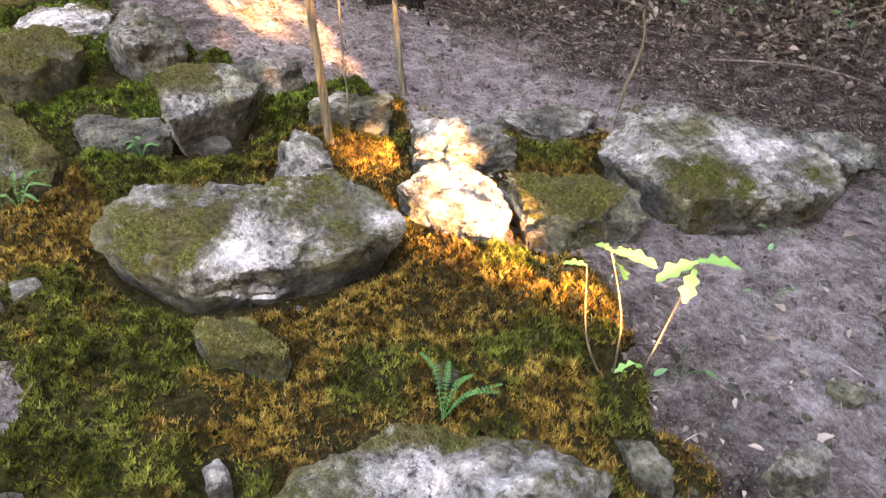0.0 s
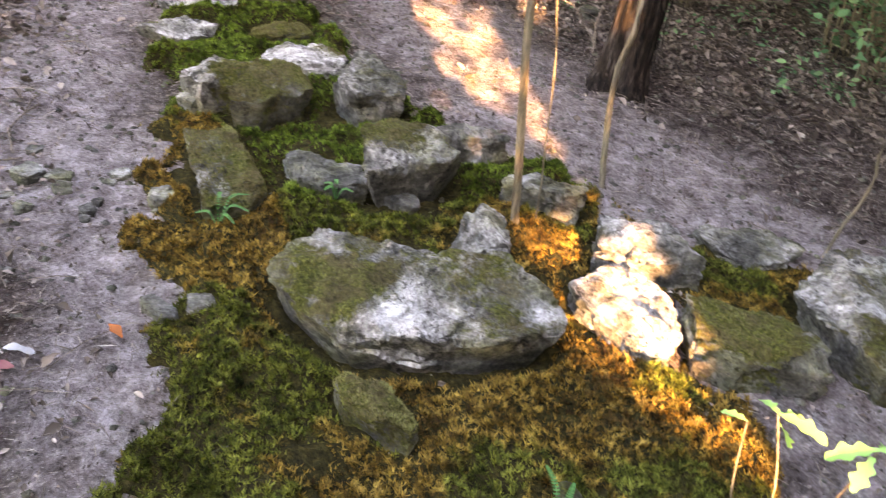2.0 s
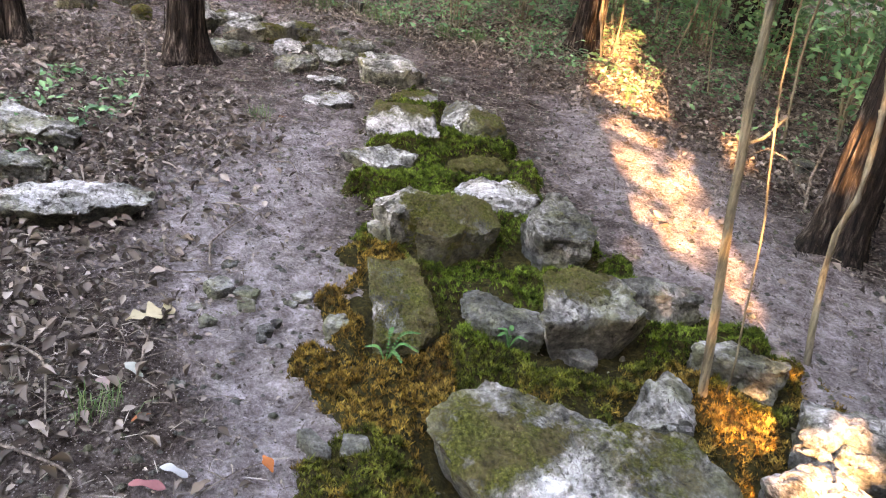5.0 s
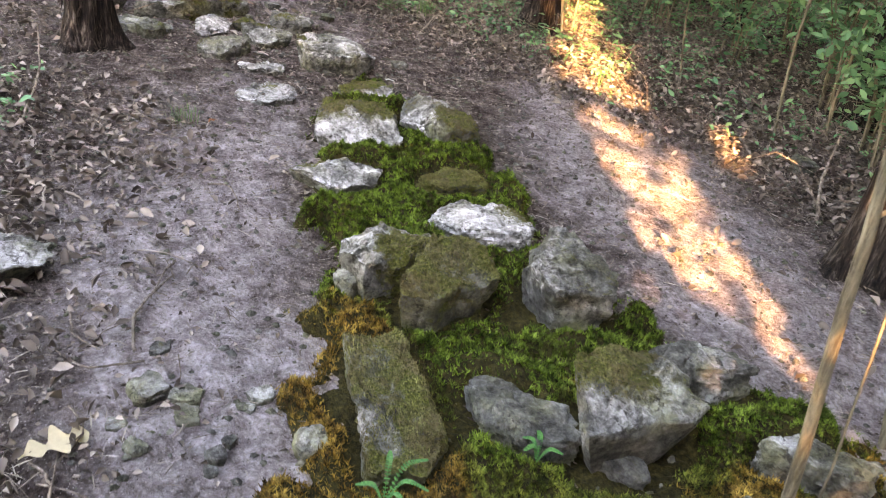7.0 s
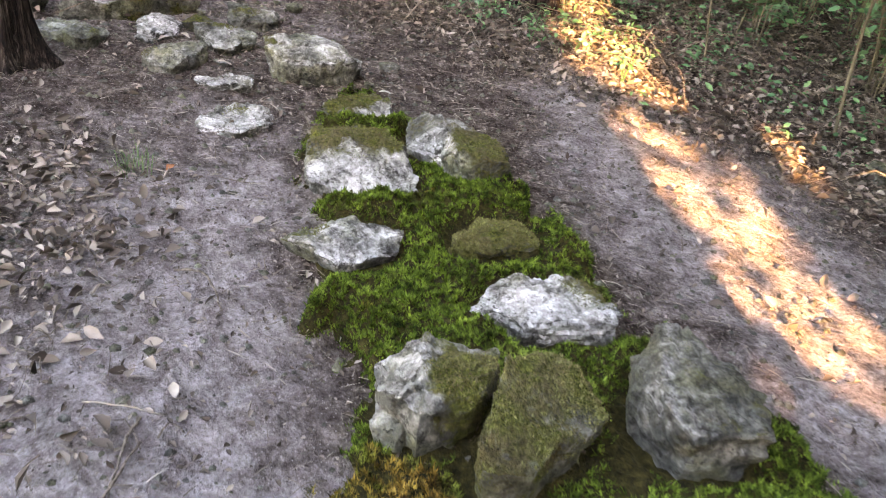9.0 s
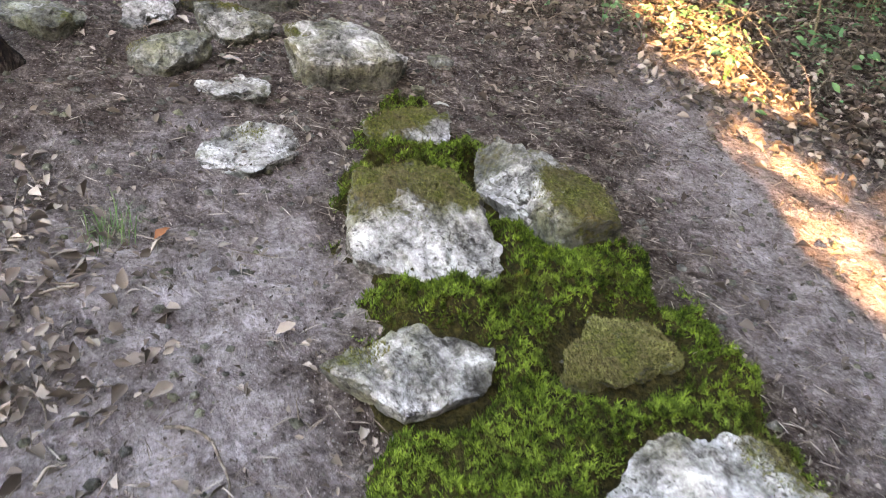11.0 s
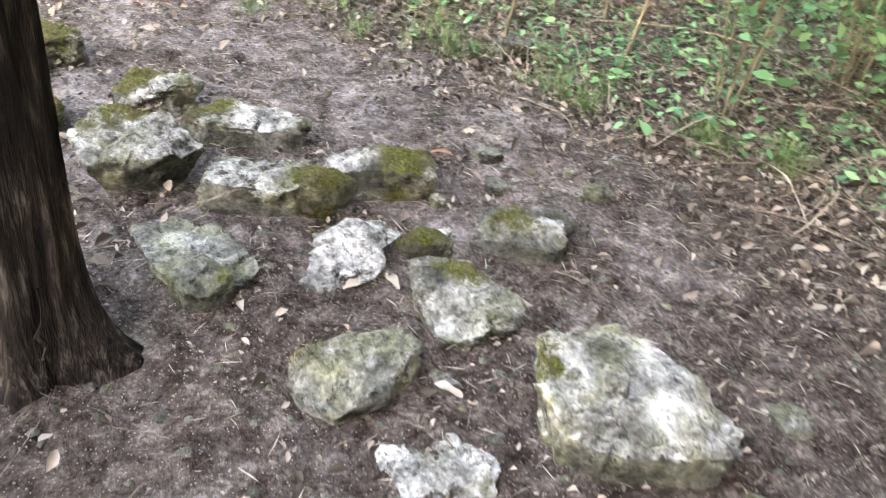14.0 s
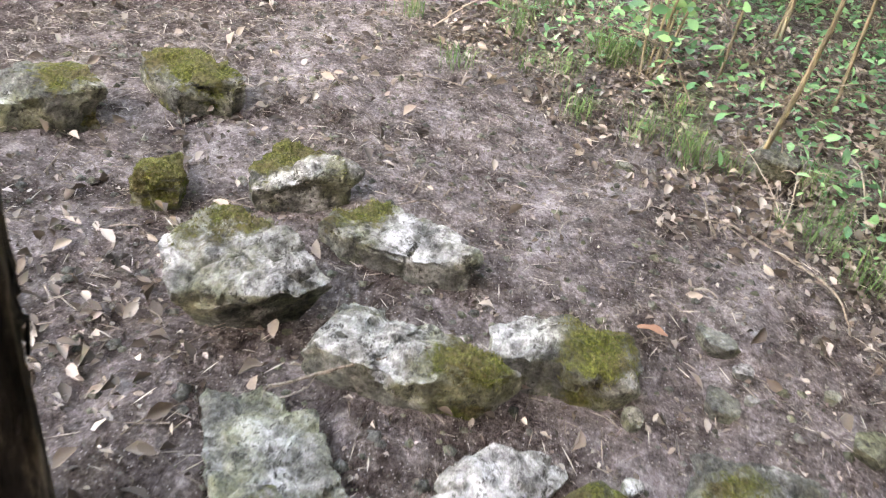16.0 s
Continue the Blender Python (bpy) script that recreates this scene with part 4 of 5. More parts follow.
def moss_cover(owner, verts, n, seed, patch):
    """Short sprigs over the top and upper sides of a stone."""
    rng = np.random.default_rng(seed)
    v = np.array(verts).reshape(-1, n, 3)
    many = 16000 if patch is None else 7000
    j = rng.integers(1, len(v) - 9, many)
    k = rng.integers(0, n, many)
    keep = rng.random(many) < np.linalg.norm(v[j, k, :2], axis=1) / np.linalg.norm(v[len(v) - 14, :, :2], axis=1).max()
    j, k = j[keep], k[keep]
    f, g = rng.random((len(j), 1)), rng.random((len(j), 1))
    base = (v[j, k] * f + v[j + 1, k] * (1 - f)) * g + (v[j, (k + 1) % n] * f + v[j + 1, (k + 1) % n] * (1 - f)) * (1 - g)
    ragged = wobble((base[:, 0] + owner.location.x) * 1.7, (base[:, 1] + owner.location.y) * 1.7)
    keep = ragged > rng.uniform(-0.8, 0.4, len(ragged))
    if patch:
        keep &= np.hypot(base[:, 0] - patch[0], base[:, 1] - patch[1]) < patch[2] * (0.95 + 0.25 * ragged)
    base = base[keep]
    m = len(base)
    a = rng.uniform(0, 6.28, m)
    side = np.stack([-np.sin(a), np.cos(a), 0 * a], 1) * 0.0022
    out = base * np.array([1, 1, 0])
    out /= np.linalg.norm(out, axis=1, keepdims=True) + 1e-6
    tip = base + (np.stack([np.cos(a), np.sin(a), 0 * a], 1) * 0.7 + out * 0.3 + np.array([0, 0, 1])) * rng.uniform(0.003, 0.008, (m, 1))
    tri = np.stack([base - side, base + side, tip], 1).reshape(-1, 3)
    ob = quick_mesh("moss_cover", tri, np.arange(m * 3).reshape(-1, 3), STONE_MOSS, owner)
    tagged(ob, kind="stuff")


cover_nodes = Nodes("thin olive moss", 0.9)
cover_dark = cover_nodes.ramp(cover_nodes.noise(12, 5), (0.35, (0.02, 0.018, 0.004)), (0.65, (0.05, 0.052, 0.014)))
cover_tone = cover_nodes.mix(cover_nodes.island(), cover_dark, (0.115, 0.112, 0.042))
cover_dead = cover_nodes.ramp(cover_nodes.noise(10, 6, 0.65, twist=0.4), (0.44, 0.0), (0.6, 0.8))
STONE_MOSS = cover_nodes.done(cover_nodes.mix(cover_dead, cover_tone, (0.045, 0.034, 0.018)))
for i, (owner, verts, n, patch) in enumerate(MOSSY):
    moss_cover(owner, verts, n, 300 + i, patch)


# ---- litter, twigs and pebbles ----
EDGE_X = (-30, -9.6, -8.6, -7.6, -6.2, -4.5, -1.0, 4.0)
EDGE_Y = (-2.3, -0.05, 1.05, 2.1, 2.8, 3.45, 4.5, 5.4)


def beyond(x, y):
    """Distance past the edge where the undergrowth begins."""
    return y - np.interp(x, EDGE_X, EDGE_Y)


def litter_share(x, y):
    left = np.clip((0.15 - y + 0.12 * wobble(x, y)) / 0.5, 0, 1) * np.clip((-1.6 - x) / 0.8, 0.15, 1) * np.clip((x + 7.6) / 0.8, 0.12, 1)
    pile = np.exp(-(((x + 4.75) / 0.6) ** 2 + ((y - 0.02) / 0.3) ** 2)) * 1.5
    right = np.clip((beyond(x, y) + 0.5 + 0.2 * wobble(x * 0.7, y * 0.7)) / 0.5, 0, 1)
    roots = 1 - 0.9 * np.exp(-(np.hypot(x + 6.2, y + 0.1) / 0.7) ** 2)
    return np.maximum(np.maximum(left, pile), right) * roots + 0.03


def by_roots(x, y):
    """1 at the foot of the cedar, 0 away from it."""
    return np.exp(-(np.hypot(x + 6.02, y - 0.08) / 0.8) ** 2)


def scatter(n, rng, x0=-11, x1=0.8, y0=-3.5, y1=7.5):
    return np.stack([rng.uniform(x0, x1, n), rng.uniform(y0, y1, n)], 1)


def leaf_litter():
    rng = np.random.default_rng(11)
    p = scatter(115000, rng, -11, 0.8, -3.0, 6.0)
    p = p[litter_share(p[:, 0], p[:, 1]) * (1 - (bed(p[:, 0], p[:, 1]) > 0)) > rng.random(len(p))]
    c = np.column_stack([p, lie(p) + rng.uniform(0.004, 0.035, len(p))])
    v, f = leaves(c, 0.012 + 0.055 * rng.random(len(p)) ** 1.6, rng, 0.55, 0.4, 0.5)
    ob = quick_mesh("leaf_litter", v, f, DRY_LEAF)
    return tagged(ob, "dry curled brown and grey fallen leaves", "leaf litter", kind="stuff")


def crumbs():
    """Bits of bark, leaf and soil on the trodden ground."""
    rng = np.random.default_rng(12)
    p = scatter(90000, rng, -10.5, 0.8, -1.6, 3.8)
    p = p[(bed(p[:, 0], p[:, 1]) < 0.3) & (rng.random(len(p)) > 0.65 * trodden(p[:, 0], p[:, 1])) & (rng.random(len(p)) > 0.8 * by_roots(p[:, 0], p[:, 1]))]
    c = np.column_stack([p, lie(p) + rng.uniform(0.0, 0.012, len(p))])
    v, f = leaves(c, 0.006 + 0.024 * rng.random(len(p)) ** 3, rng, 0.5, 0.4, 0.5)
    ob = quick_mesh("ground_crumbs", v, f, DRY_LEAF)
    return tagged(ob, "crumbs of bark and dead leaf on soil", "debris", kind="stuff")


def pebbles():
    rng = np.random.default_rng(13)
    p = scatter(22000, rng, -9.5, 0.8, -1.4, 3.8)
    n = len(p)
    s = 0.003 + 0.02 * rng.random(n) ** 6
    unit = np.array([(1, 0, 0), (0.3, 0.95, 0), (-0.8, 0.5, 0), (-0.6, -0.8, 0), (0.5, -0.85, 0), (0.1, 0.1, 0.75), (0, 0, -0.6)])
    a = rng.uniform(0, 6.28, n)
    v = unit[None] * rng.uniform(0.6, 1.2, (n, 7, 1)) * s[:, None, None]
    c, t = np.cos(a)[:, None], np.sin(a)[:, None]
    v = np.stack([v[..., 0] * c - v[..., 1] * t, v[..., 0] * t + v[..., 1] * c, v[..., 2]], -1)
    v += np.column_stack([p, lie(p) + 0.004])[:, None]
    tri = np.array([(i, (i + 1) % 5, 5) for i in range(5)] + [((i + 1) % 5, i, 6) for i in range(5)])
    f = (np.arange(n)[:, None, None] * 7 + tri[None]).reshape(-1, 3)
    ob = quick_mesh("pebbles", v.reshape(-1, 3), f, STONE)
    return tagged(ob, "small pale limestone pebbles in the soil", "pebbles", kind="stuff")


def twigs():
    rng = np.random.default_rng(14)
    pieces = []
    count = 0
    while count < 3600:
        x, y = rng.uniform(-11, 0.8), rng.uniform(-3, 6.5)
        if rng.random() > litter_share(np.array(x), np.array(y)) + 0.1 or bed(np.array(x), np.array(y)) > 0.2:
            continue
        a, length = rng.uniform(0, 6.28), 0.05 + 0.3 * rng.random() ** 2.2
        d = np.array([math.cos(a), math.sin(a)])
        e = np.array([-d[1], d[0]]) * rng.normal() * 0.12
        pts = [(x, y, 0.012), (x + d[0] * length * 0.5 + e[0] * length, y + d[1] * length * 0.5 + e[1] * length, 0.014 + 0.03 * rng.random()), (x + d[0] * length, y + d[1] * length, 0.01)]
        r = 0.0012 + 0.003 * rng.random() ** 2
        pts = [(q[0], q[1], q[2] + ground_height(q[0], q[1])) for q in pts]
        pieces.append(tube(bend(pts, 5), list(np.linspace(r, r * 0.5, 5)), 4))
        count += 1
    ob = mesh_ob("fallen_twigs", *join(*pieces), TWIG)
    return tagged(ob, "thin grey twigs fallen on soil and litter", "twigs", kind="stuff")


def straw():
    """Short dry needles and stalks strewn over the soil."""
    rng = np.random.default_rng(16)
    p = scatter(30000, rng, -10.5, 0.8, -2.0, 5.0)
    p = p[(bed(p[:, 0], p[:, 1]) < 0.4) & (rng.random(len(p)) > 0.55 * trodden(p[:, 0], p[:, 1])) & (rng.random(len(p)) > 0.85 * by_roots(p[:, 0], p[:, 1]))]
    c = np.column_stack([p, lie(p) + rng.uniform(0.008, 0.022, len(p))])
    v, f = leaves(c, rng.uniform(0.02, 0.075, len(p)), rng, 0.85, 0.05, 0.05)
    ob = quick_mesh("dry_straw", v, f, STRAW)
    return tagged(ob, "fine dry needles and stalks on soil", "straw", kind="stuff")


straw()
leaf_litter()
crumbs()
pebbles()
twigs()


# ---- undergrowth ----
def ground_cover():
    rng = np.random.default_rng(15)
    p = scatter(20000, rng, -15, 2, -1.5, 9)
    b = beyond(p[:, 0], p[:, 1])
    patchy = 0.56 + 0.5 * wobble(p[:, 0] * 0.35, p[:, 1] * 0.35) + 0.45 * wobble(p[:, 0] * 1.1 + 3, p[:, 1] * 1.1)
    p = p[(b > -0.1) & (np.clip(b / 0.6, 0.08, 1) * np.clip((-6.6 - p[:, 0]) / 0.9 + 1.2 * np.exp(-np.hypot(p[:, 0] + 6.3, p[:, 1] - 3.25) ** 2 / 0.4) + np.clip((p[:, 0] + 2.6) / 0.8, 0, 1), 0.3, 1) * patchy > rng.random(len(p)) * 0.9)]
    out = []
    for k in range(7):
        a = rng.uniform(0, 6.28, len(p))
        r = rng.uniform(0.01, 0.1, len(p))
        tall = rng.uniform(0.03, 0.2, len(p)) * rng.uniform(0.4, 1.2, len(p))
        out.append(np.column_stack([p[:, 0] + r * np.cos(a), p[:, 1] + r * np.sin(a), tall]))
    sprouts = np.stack([rng.uniform(-5.7, -4.0, 500), rng.uniform(-1.6, -0.35, 500)], 1)
    hub = sprouts[rng.integers(0, 40, 500)] + rng.normal(size=(500, 2)) * 0.05
    out.append(np.column_stack([hub, rng.uniform(0.03, 0.09, 500)]))
    c = np.concatenate(out)
    v, f = leaves(c, 0.015 + 0.058 * rng.random(len(c)) ** 1.6, rng, 0.6, 0.14, 0.46)
    ob = quick_mesh("ground_cover", v, f, SHRUB_LEAF)
    return tagged(ob, "low green leafy ground cover under the trees", "undergrowth", kind="stuff")


def shrub(x, y, seed, tall, count):
    rng = np.random.default_rng(seed)
    top = new("shrub")
    top.location = (x, y, 0)
    tips = []
    for i in range(7):
        a = rng.uniform(0, 6.28)
        pts = bend([(0.04 * math.cos(a), 0.04 * math.sin(a), -0.03), (0.12 * tall * math.cos(a), 0.12 * tall * math.sin(a), tall * 0.5), (0.3 * tall * math.cos(a + 0.4), 0.3 * tall * math.sin(a + 0.4), tall * rng.uniform(0.7, 1.1))], 9)
        mesh_ob("stem", *tube(pts, list(np.linspace(0.008, 0.003, 9)), 5), SAPLING_BARK, top)
        tips += [tuple(q) for q in pts[3:]]
    tips = np.array(tips)
    c = tips[rng.integers(0, len(tips), count)] + rng.normal(size=(count, 3)) * 0.13 * tall
    c[:, 2] = np.abs(c[:, 2])
    v, f = leaves(c, rng.uniform(0.04, 0.1, count), rng, 0.55, 0.15, 0.5)
    quick_mesh("foliage", v, f, SHRUB_LEAF, top)
    return tagged(top, "leafy green shrub in the dark undergrowth", "shrub", "shrubs of the undergrowth")


def tangle():
    """Bare dead stems arching through the undergrowth."""
    rng = np.random.default_rng(18)
    pieces = []
    while len(pieces) < 1900:
        x, y = rng.uniform(-13, 1.5), rng.uniform(0, 8)
        if beyond(np.array(x), np.array(y)) < rng.uniform(-0.3, 0.5):
            continue
        a, length, tall = rng.uniform(0, 6.28), rng.uniform(0.2, 0.9), rng.uniform(0.02, 0.35)
        d = np.array([math.cos(a), math.sin(a)]) * length
        pts = [(x, y, 0.0), (x + d[0] * 0.5 + rng.normal() * 0.05, y + d[1] * 0.5, tall), (x + d[0], y + d[1], tall * rng.uniform(0.3, 1.4))]
        r = 0.0012 + 0.0038 * rng.random() ** 2
        pieces.append(tube(bend(pts, 6), list(np.linspace(r, r * 0.5, 6)), 4))
    ob = mesh_ob("dead_stems", *join(*pieces), TWIG)
    return tagged(ob, "tangle of bare dead stems in undergrowth", "dead stems", kind="stuff")


tangle()
ground_cover()
shrub_rng = np.random.default_rng(31)
shrub_masters = [shrub(-8.9, 4.1, 51, 0.7, 260), shrub(-5.6, 4.9, 52, 1.0, 320), shrub(-3.2, 5.2, 53, 1.3, 420)]
for i in range(75):
    x = shrub_rng.uniform(-16, 2.5)
    y = float(np.interp(x, EDGE_X, EDGE_Y)) + 0.9 + 4.5 * shrub_rng.random() ** 1.3
    copy_thing(shrub_masters[i % 3], pose(x, y, 0, 0, 0, shrub_rng.uniform(0, 360)))


def wild_stem(x, y, tall, r, seed):
    rng = np.random.default_rng(seed)
    top = new("sapling")
    top.location = (x, y, 0)
    pts = bend([(0, 0, -0.05), (rng.normal() * 0.06, rng.normal() * 0.06, tall * 0.35), (rng.normal() * 0.1, rng.normal() * 0.1, tall * 0.7), (rng.normal() * 0.25, rng.normal() * 0.25, tall)], 12)
    mesh_ob("stem", *tube(pts, list(np.linspace(r, r * 0.4, 12)), 6), SAPLING_BARK, top)
    tips = []
    for k in range(5):
        i = int(rng.integers(4, 11))
        a = rng.uniform(0, 6.28)
        q = [pts[i], pts[i] + Vector((0.15 * math.cos(a), 0.15 * math.sin(a), 0.08)), pts[i] + Vector((0.35 * math.cos(a), 0.35 * math.sin(a), 0.2))]
        mesh_ob("branch", *tube(bend(q, 5), list(np.linspace(r * 0.45, r * 0.15, 5)), 5), SAPLING_BARK, top)
        tips += [tuple(q[1]), tuple(q[2])]
    tips = np.array(tips)
    c = tips[rng.integers(0, len(tips), 60)] + rng.normal(size=(60, 3)) * 0.1
    v, f = leaves(c, rng.uniform(0.05, 0.1, 60), rng, 0.6, 0.12, 0.5)
    quick_mesh("foliage", v, f, SHRUB_LEAF, top)
    return tagged(top, "thin wild sapling at the edge of the wood", "sapling", "saplings of the wood edge")


stem_masters = [wild_stem(-5.0, 3.95, 2.2, 0.012, 61), wild_stem(-6.3, 4.1, 1.8, 0.009, 62), wild_stem(-7.9, 4.6, 2.6, 0.014, 63)]
for i in range(40):
    x = shrub_rng.uniform(-14, 2)
    y = float(np.interp(x, EDGE_X, EDGE_Y)) + 0.5 + 4.0 * shrub_rng.random()
    copy_thing(stem_masters[i % 3], pose(x, y, 0, 0, 0, shrub_rng.uniform(0, 360)))


# ---- small plants by the wall ----
def lobed_leaf(length, width, lobes, seed, deep=0.24):
    """A lobed leaf in the xy plane, stalk at the origin, slightly cupped."""
    n = 40
    verts, faces = [(0, 0, 0)], []
    side = []
    for k in range(n + 1):
        f = k / n
        w = width * 0.5 * math.sin(math.pi * min(1, f * 0.97 + 0.03)) ** 0.6 * (1.02 - deep + deep * math.cos(f * lobes * 2 * math.pi + seed)) * (0.5 + 0.6 * f)
        side.append((f * length, max(w, 0.0006)))
    spine = [(x, 0, -0.25 * x * x / length) for x, w in side]
    left = [(x, w, 0.3 * w - 0.25 * x * x / length) for x, w in side]
    right = [(x, -w, 0.3 * w - 0.25 * x * x / length) for x, w in side]
    verts = spine + left + right
    m = n + 1
    for k in range(n):
        faces.append((k, k + 1, m + k + 1, m + k))
        faces.append((k + 1, k, 2 * m + k, 2 * m + k + 1))
    return verts, faces


OAK_LEAF = leaf_material("fresh oak leaves", (0.1, 0.26, 0.07), (0.14, 0.31, 0.09), (0.22, 0.36, 0.11), 0.4, 0.5)
FERN_LEAF = leaf_material("fern green", (0.012, 0.06, 0.016), (0.025, 0.095, 0.026), (0.05, 0.13, 0.036), 0.25, 0.5)


def oak_seedling(x, y, stems, label):
    """Stems are (tip offset, leaves as (offset along, heading, droop, length))."""
    top = new("oak_seedling")
    top.location = (x, y, 0)
    for tip, mid, sprays in stems:
        pts = bend([(0, 0, -0.02), mid, tip], 12)
        mesh_ob("stem", *tube(pts, list(np.linspace(0.0035, 0.002, 12)), 6), SAPLING_BARK, top)
        for along, heading, droop, length in sprays:
            ob = mesh_ob("leaf", *lobed_leaf(length, length * 0.62, 3, heading * 0.1), OAK_LEAF, top)
            p = pts[min(11, int(along * 11))]
            ob.matrix_local = Matrix.Translation(p) @ pose(0, 0, 0, 0, droop, heading)
    return tagged(top, label, "seedling")


oak_seedling(-0.73, 1.49, [((-0.08, 0.0, 0.38), (-0.01, 0.0, 0.2), ((1, 20, -10, 0.11), (1, 65, 15, 0.12), (1, 160, 5, 0.07), (0.93, 75, 40, 0.09), (0.2, 60, -20, 0.08), (0.2, 100, 20, 0.07))),
                           ((-0.12, -0.03, 0.33), (-0.06, -0.06, 0.15), ((1, 200, 0, 0.06),))],
             "two-stemmed oak seedling with pale sunlit lobed leaves")
oak_seedling(-0.69, 1.55, [((0.03, 0.10, 0.36), (0.01, 0.07, 0.18), ((1, 55, 0, 0.12), (1, 95, 15, 0.08), (1, -120, 10, 0.11), (0.95, -70, 25, 0.09)))],
             "slanting oak seedling with green lobed leaves")


def fern(x, y, z, fronds, label, seed=3):
    rng = np.random.default_rng(seed)
    top = new("fern")
    top.location = (x, y, z)
    for heading, reach, rise in fronds:
        a = radians(heading)
        pts = bend([(0, 0, -0.01), (0.4 * reach * math.cos(a), 0.4 * reach * math.sin(a), rise), (reach * math.cos(a), reach * math.sin(a), rise * 0.9)], 22)
        pieces = [tube(pts, list(np.linspace(0.0015, 0.0006, 22)), 4)]
        for i in range(3, 22):
            w = 0.008 * math.sin(math.pi * (i / 23)) ** 0.7
            for s in (-1, 1):
                o = Vector((-math.sin(a) * s, math.cos(a) * s, 0.15))
                d = Vector((math.cos(a), math.sin(a), 0)) * 0.0028
                p = pts[i]
                q = p + o * w
                pieces.append(([p - d, p + d, q + d * 1.1, q - d * 0.6], [(0, 1, 2, 3)]))
        mesh_ob("frond", *join(*pieces), FERN_LEAF, top, smooth=False)
    return tagged(top, label, "fern")


fern(-0.90, 1.04, 0.06, ((160, 0.14, 0.09), (130, 0.12, 0.07), (75, 0.16, 0.04), (60, 0.13, 0.06), (95, 0.10, 0.07)), "small dark green spleenwort fern in moss")
fern(-2.38, 0.68, 0.05, ((160, 0.10, 0.08), (60, 0.10, 0.08), (110, 0.12, 0.09), (250, 0.07, 0.05), (20, 0.09, 0.06)), "small grass-green fern beside a mossy slab", 4)
fern(-2.45, 1.12, 0.06, ((160, 0.06, 0.05), (60, 0.06, 0.04), (280, 0.05, 0.05), (220, 0.05, 0.05)), "small grey-green columbine rosette in moss", 5)


# ---- single things lying about ----
def dry_leaf(x, y, length, heading, lobes, color, label, z=0.012):
    n = Nodes("dry leaf of one colour", 0.7)
    color = tuple(c * 0.36 for c in color)
    mat = n.done(n.mix(n.noise(70, 5), color, tuple(c * 0.6 for c in color)), through=0.15)
    v, f = lobed_leaf(length, length * (0.75 if lobes else 0.55), lobes or 1.4, heading * 0.07, 0.38 if lobes else 0.24)
    v = [(a, b, 0.15 * abs(b) + 0.006 * math.sin(a * 50 + b * 30) + c * 0.4) for a, b, c in v]
    ob = mesh_ob("fallen_leaf", v, f, mat)
    ob.matrix_world = pose(x, y, z + 0.012 + ground_height(x, y), 5, -4, heading)
    return tagged(ob, label, "leaf", "single fallen leaves")


dry_leaf(-2.68, -0.14, 0.17, 115, 3, (0.75, 0.62, 0.4), "large pale lobed oak leaf lying on soil")
dry_leaf(-2.45, -0.12, 0.09, 40, 0, (0.55, 0.55, 0.48), "broad pale grey leaf lying on soil")
dry_leaf(-2.32, -0.15, 0.10, 200, 0, (0.5, 0.36, 0.33), "pinkish grey curled leaf lying on soil")
dry_leaf(-1.98, 0.28, 0.07, 20, 0, (0.6, 0.19, 0.07), "small orange leaf lying on soil")
dry_leaf(-1.89, -0.05, 0.09, 80, 0, (0.5, 0.2, 0.2), "dull red leaf lying on soil")
dry_leaf(-2.2, -0.02, 0.06, 300, 0, (0.45, 0.16, 0.08), "small rust-coloured leaf lying on soil")
dry_leaf(-1.95, 0.02, 0.08, 60, 0, (0.62, 0.62, 0.62), "small silvery leaf lying on soil")
dry_leaf(-1.85, 0.1, 0.07, 140, 0, (0.35, 0.26, 0.2), "small brown curled leaf lying on soil")
dry_leaf(-4.98, 0.47, 0.07, 140, 0, (0.5, 0.2, 0.1), "small orange-brown leaf beside grass")
dry_leaf(-0.61, 2.66, 0.09, 70, 0, (0.42, 0.33, 0.27), "tan curled leaf on trodden soil")
dry_leaf(-6.23, 0.86, 0.08, 60, 0, (0.68, 0.55, 0.47), "pale pink leaf beside a flat stone")
dry_leaf(-5.62, 1.53, 0.06, 60, 0, (0.8, 0.76, 0.68), "small white leaf on a mossy stone", 0.09)
dry_leaf(-7.55, 0.92, 0.09, 95, 0, (0.5, 0.26, 0.17), "long reddish-brown leaf on soil")
dry_leaf(-6.62, 0.62, 0.09, 130, 0, (0.6, 0.48, 0.4), "tan folded leaf between stones")
dry_leaf(-6.7, 0.74, 0.08, 30, 0, (0.66, 0.56, 0.48), "pale folded leaf between stones")


def stick(points, r, label, material=None):
    pts = bend([(x, y, z + ground_height(x, y)) for x, y, z in points], 16)
    pts = [p + Vector((0.006 * fbm(i * 0.5, p.x * 5, 1), 0.006 * fbm(i * 0.5, p.y * 5, 7), 0)) for i, p in enumerate(pts)]
    ob = mesh_ob("stick", *tube(pts, list(np.linspace(r, r * 0.5, 16)), 7), material or TWIG)
    return tagged(ob, label, "stick", "fallen sticks")


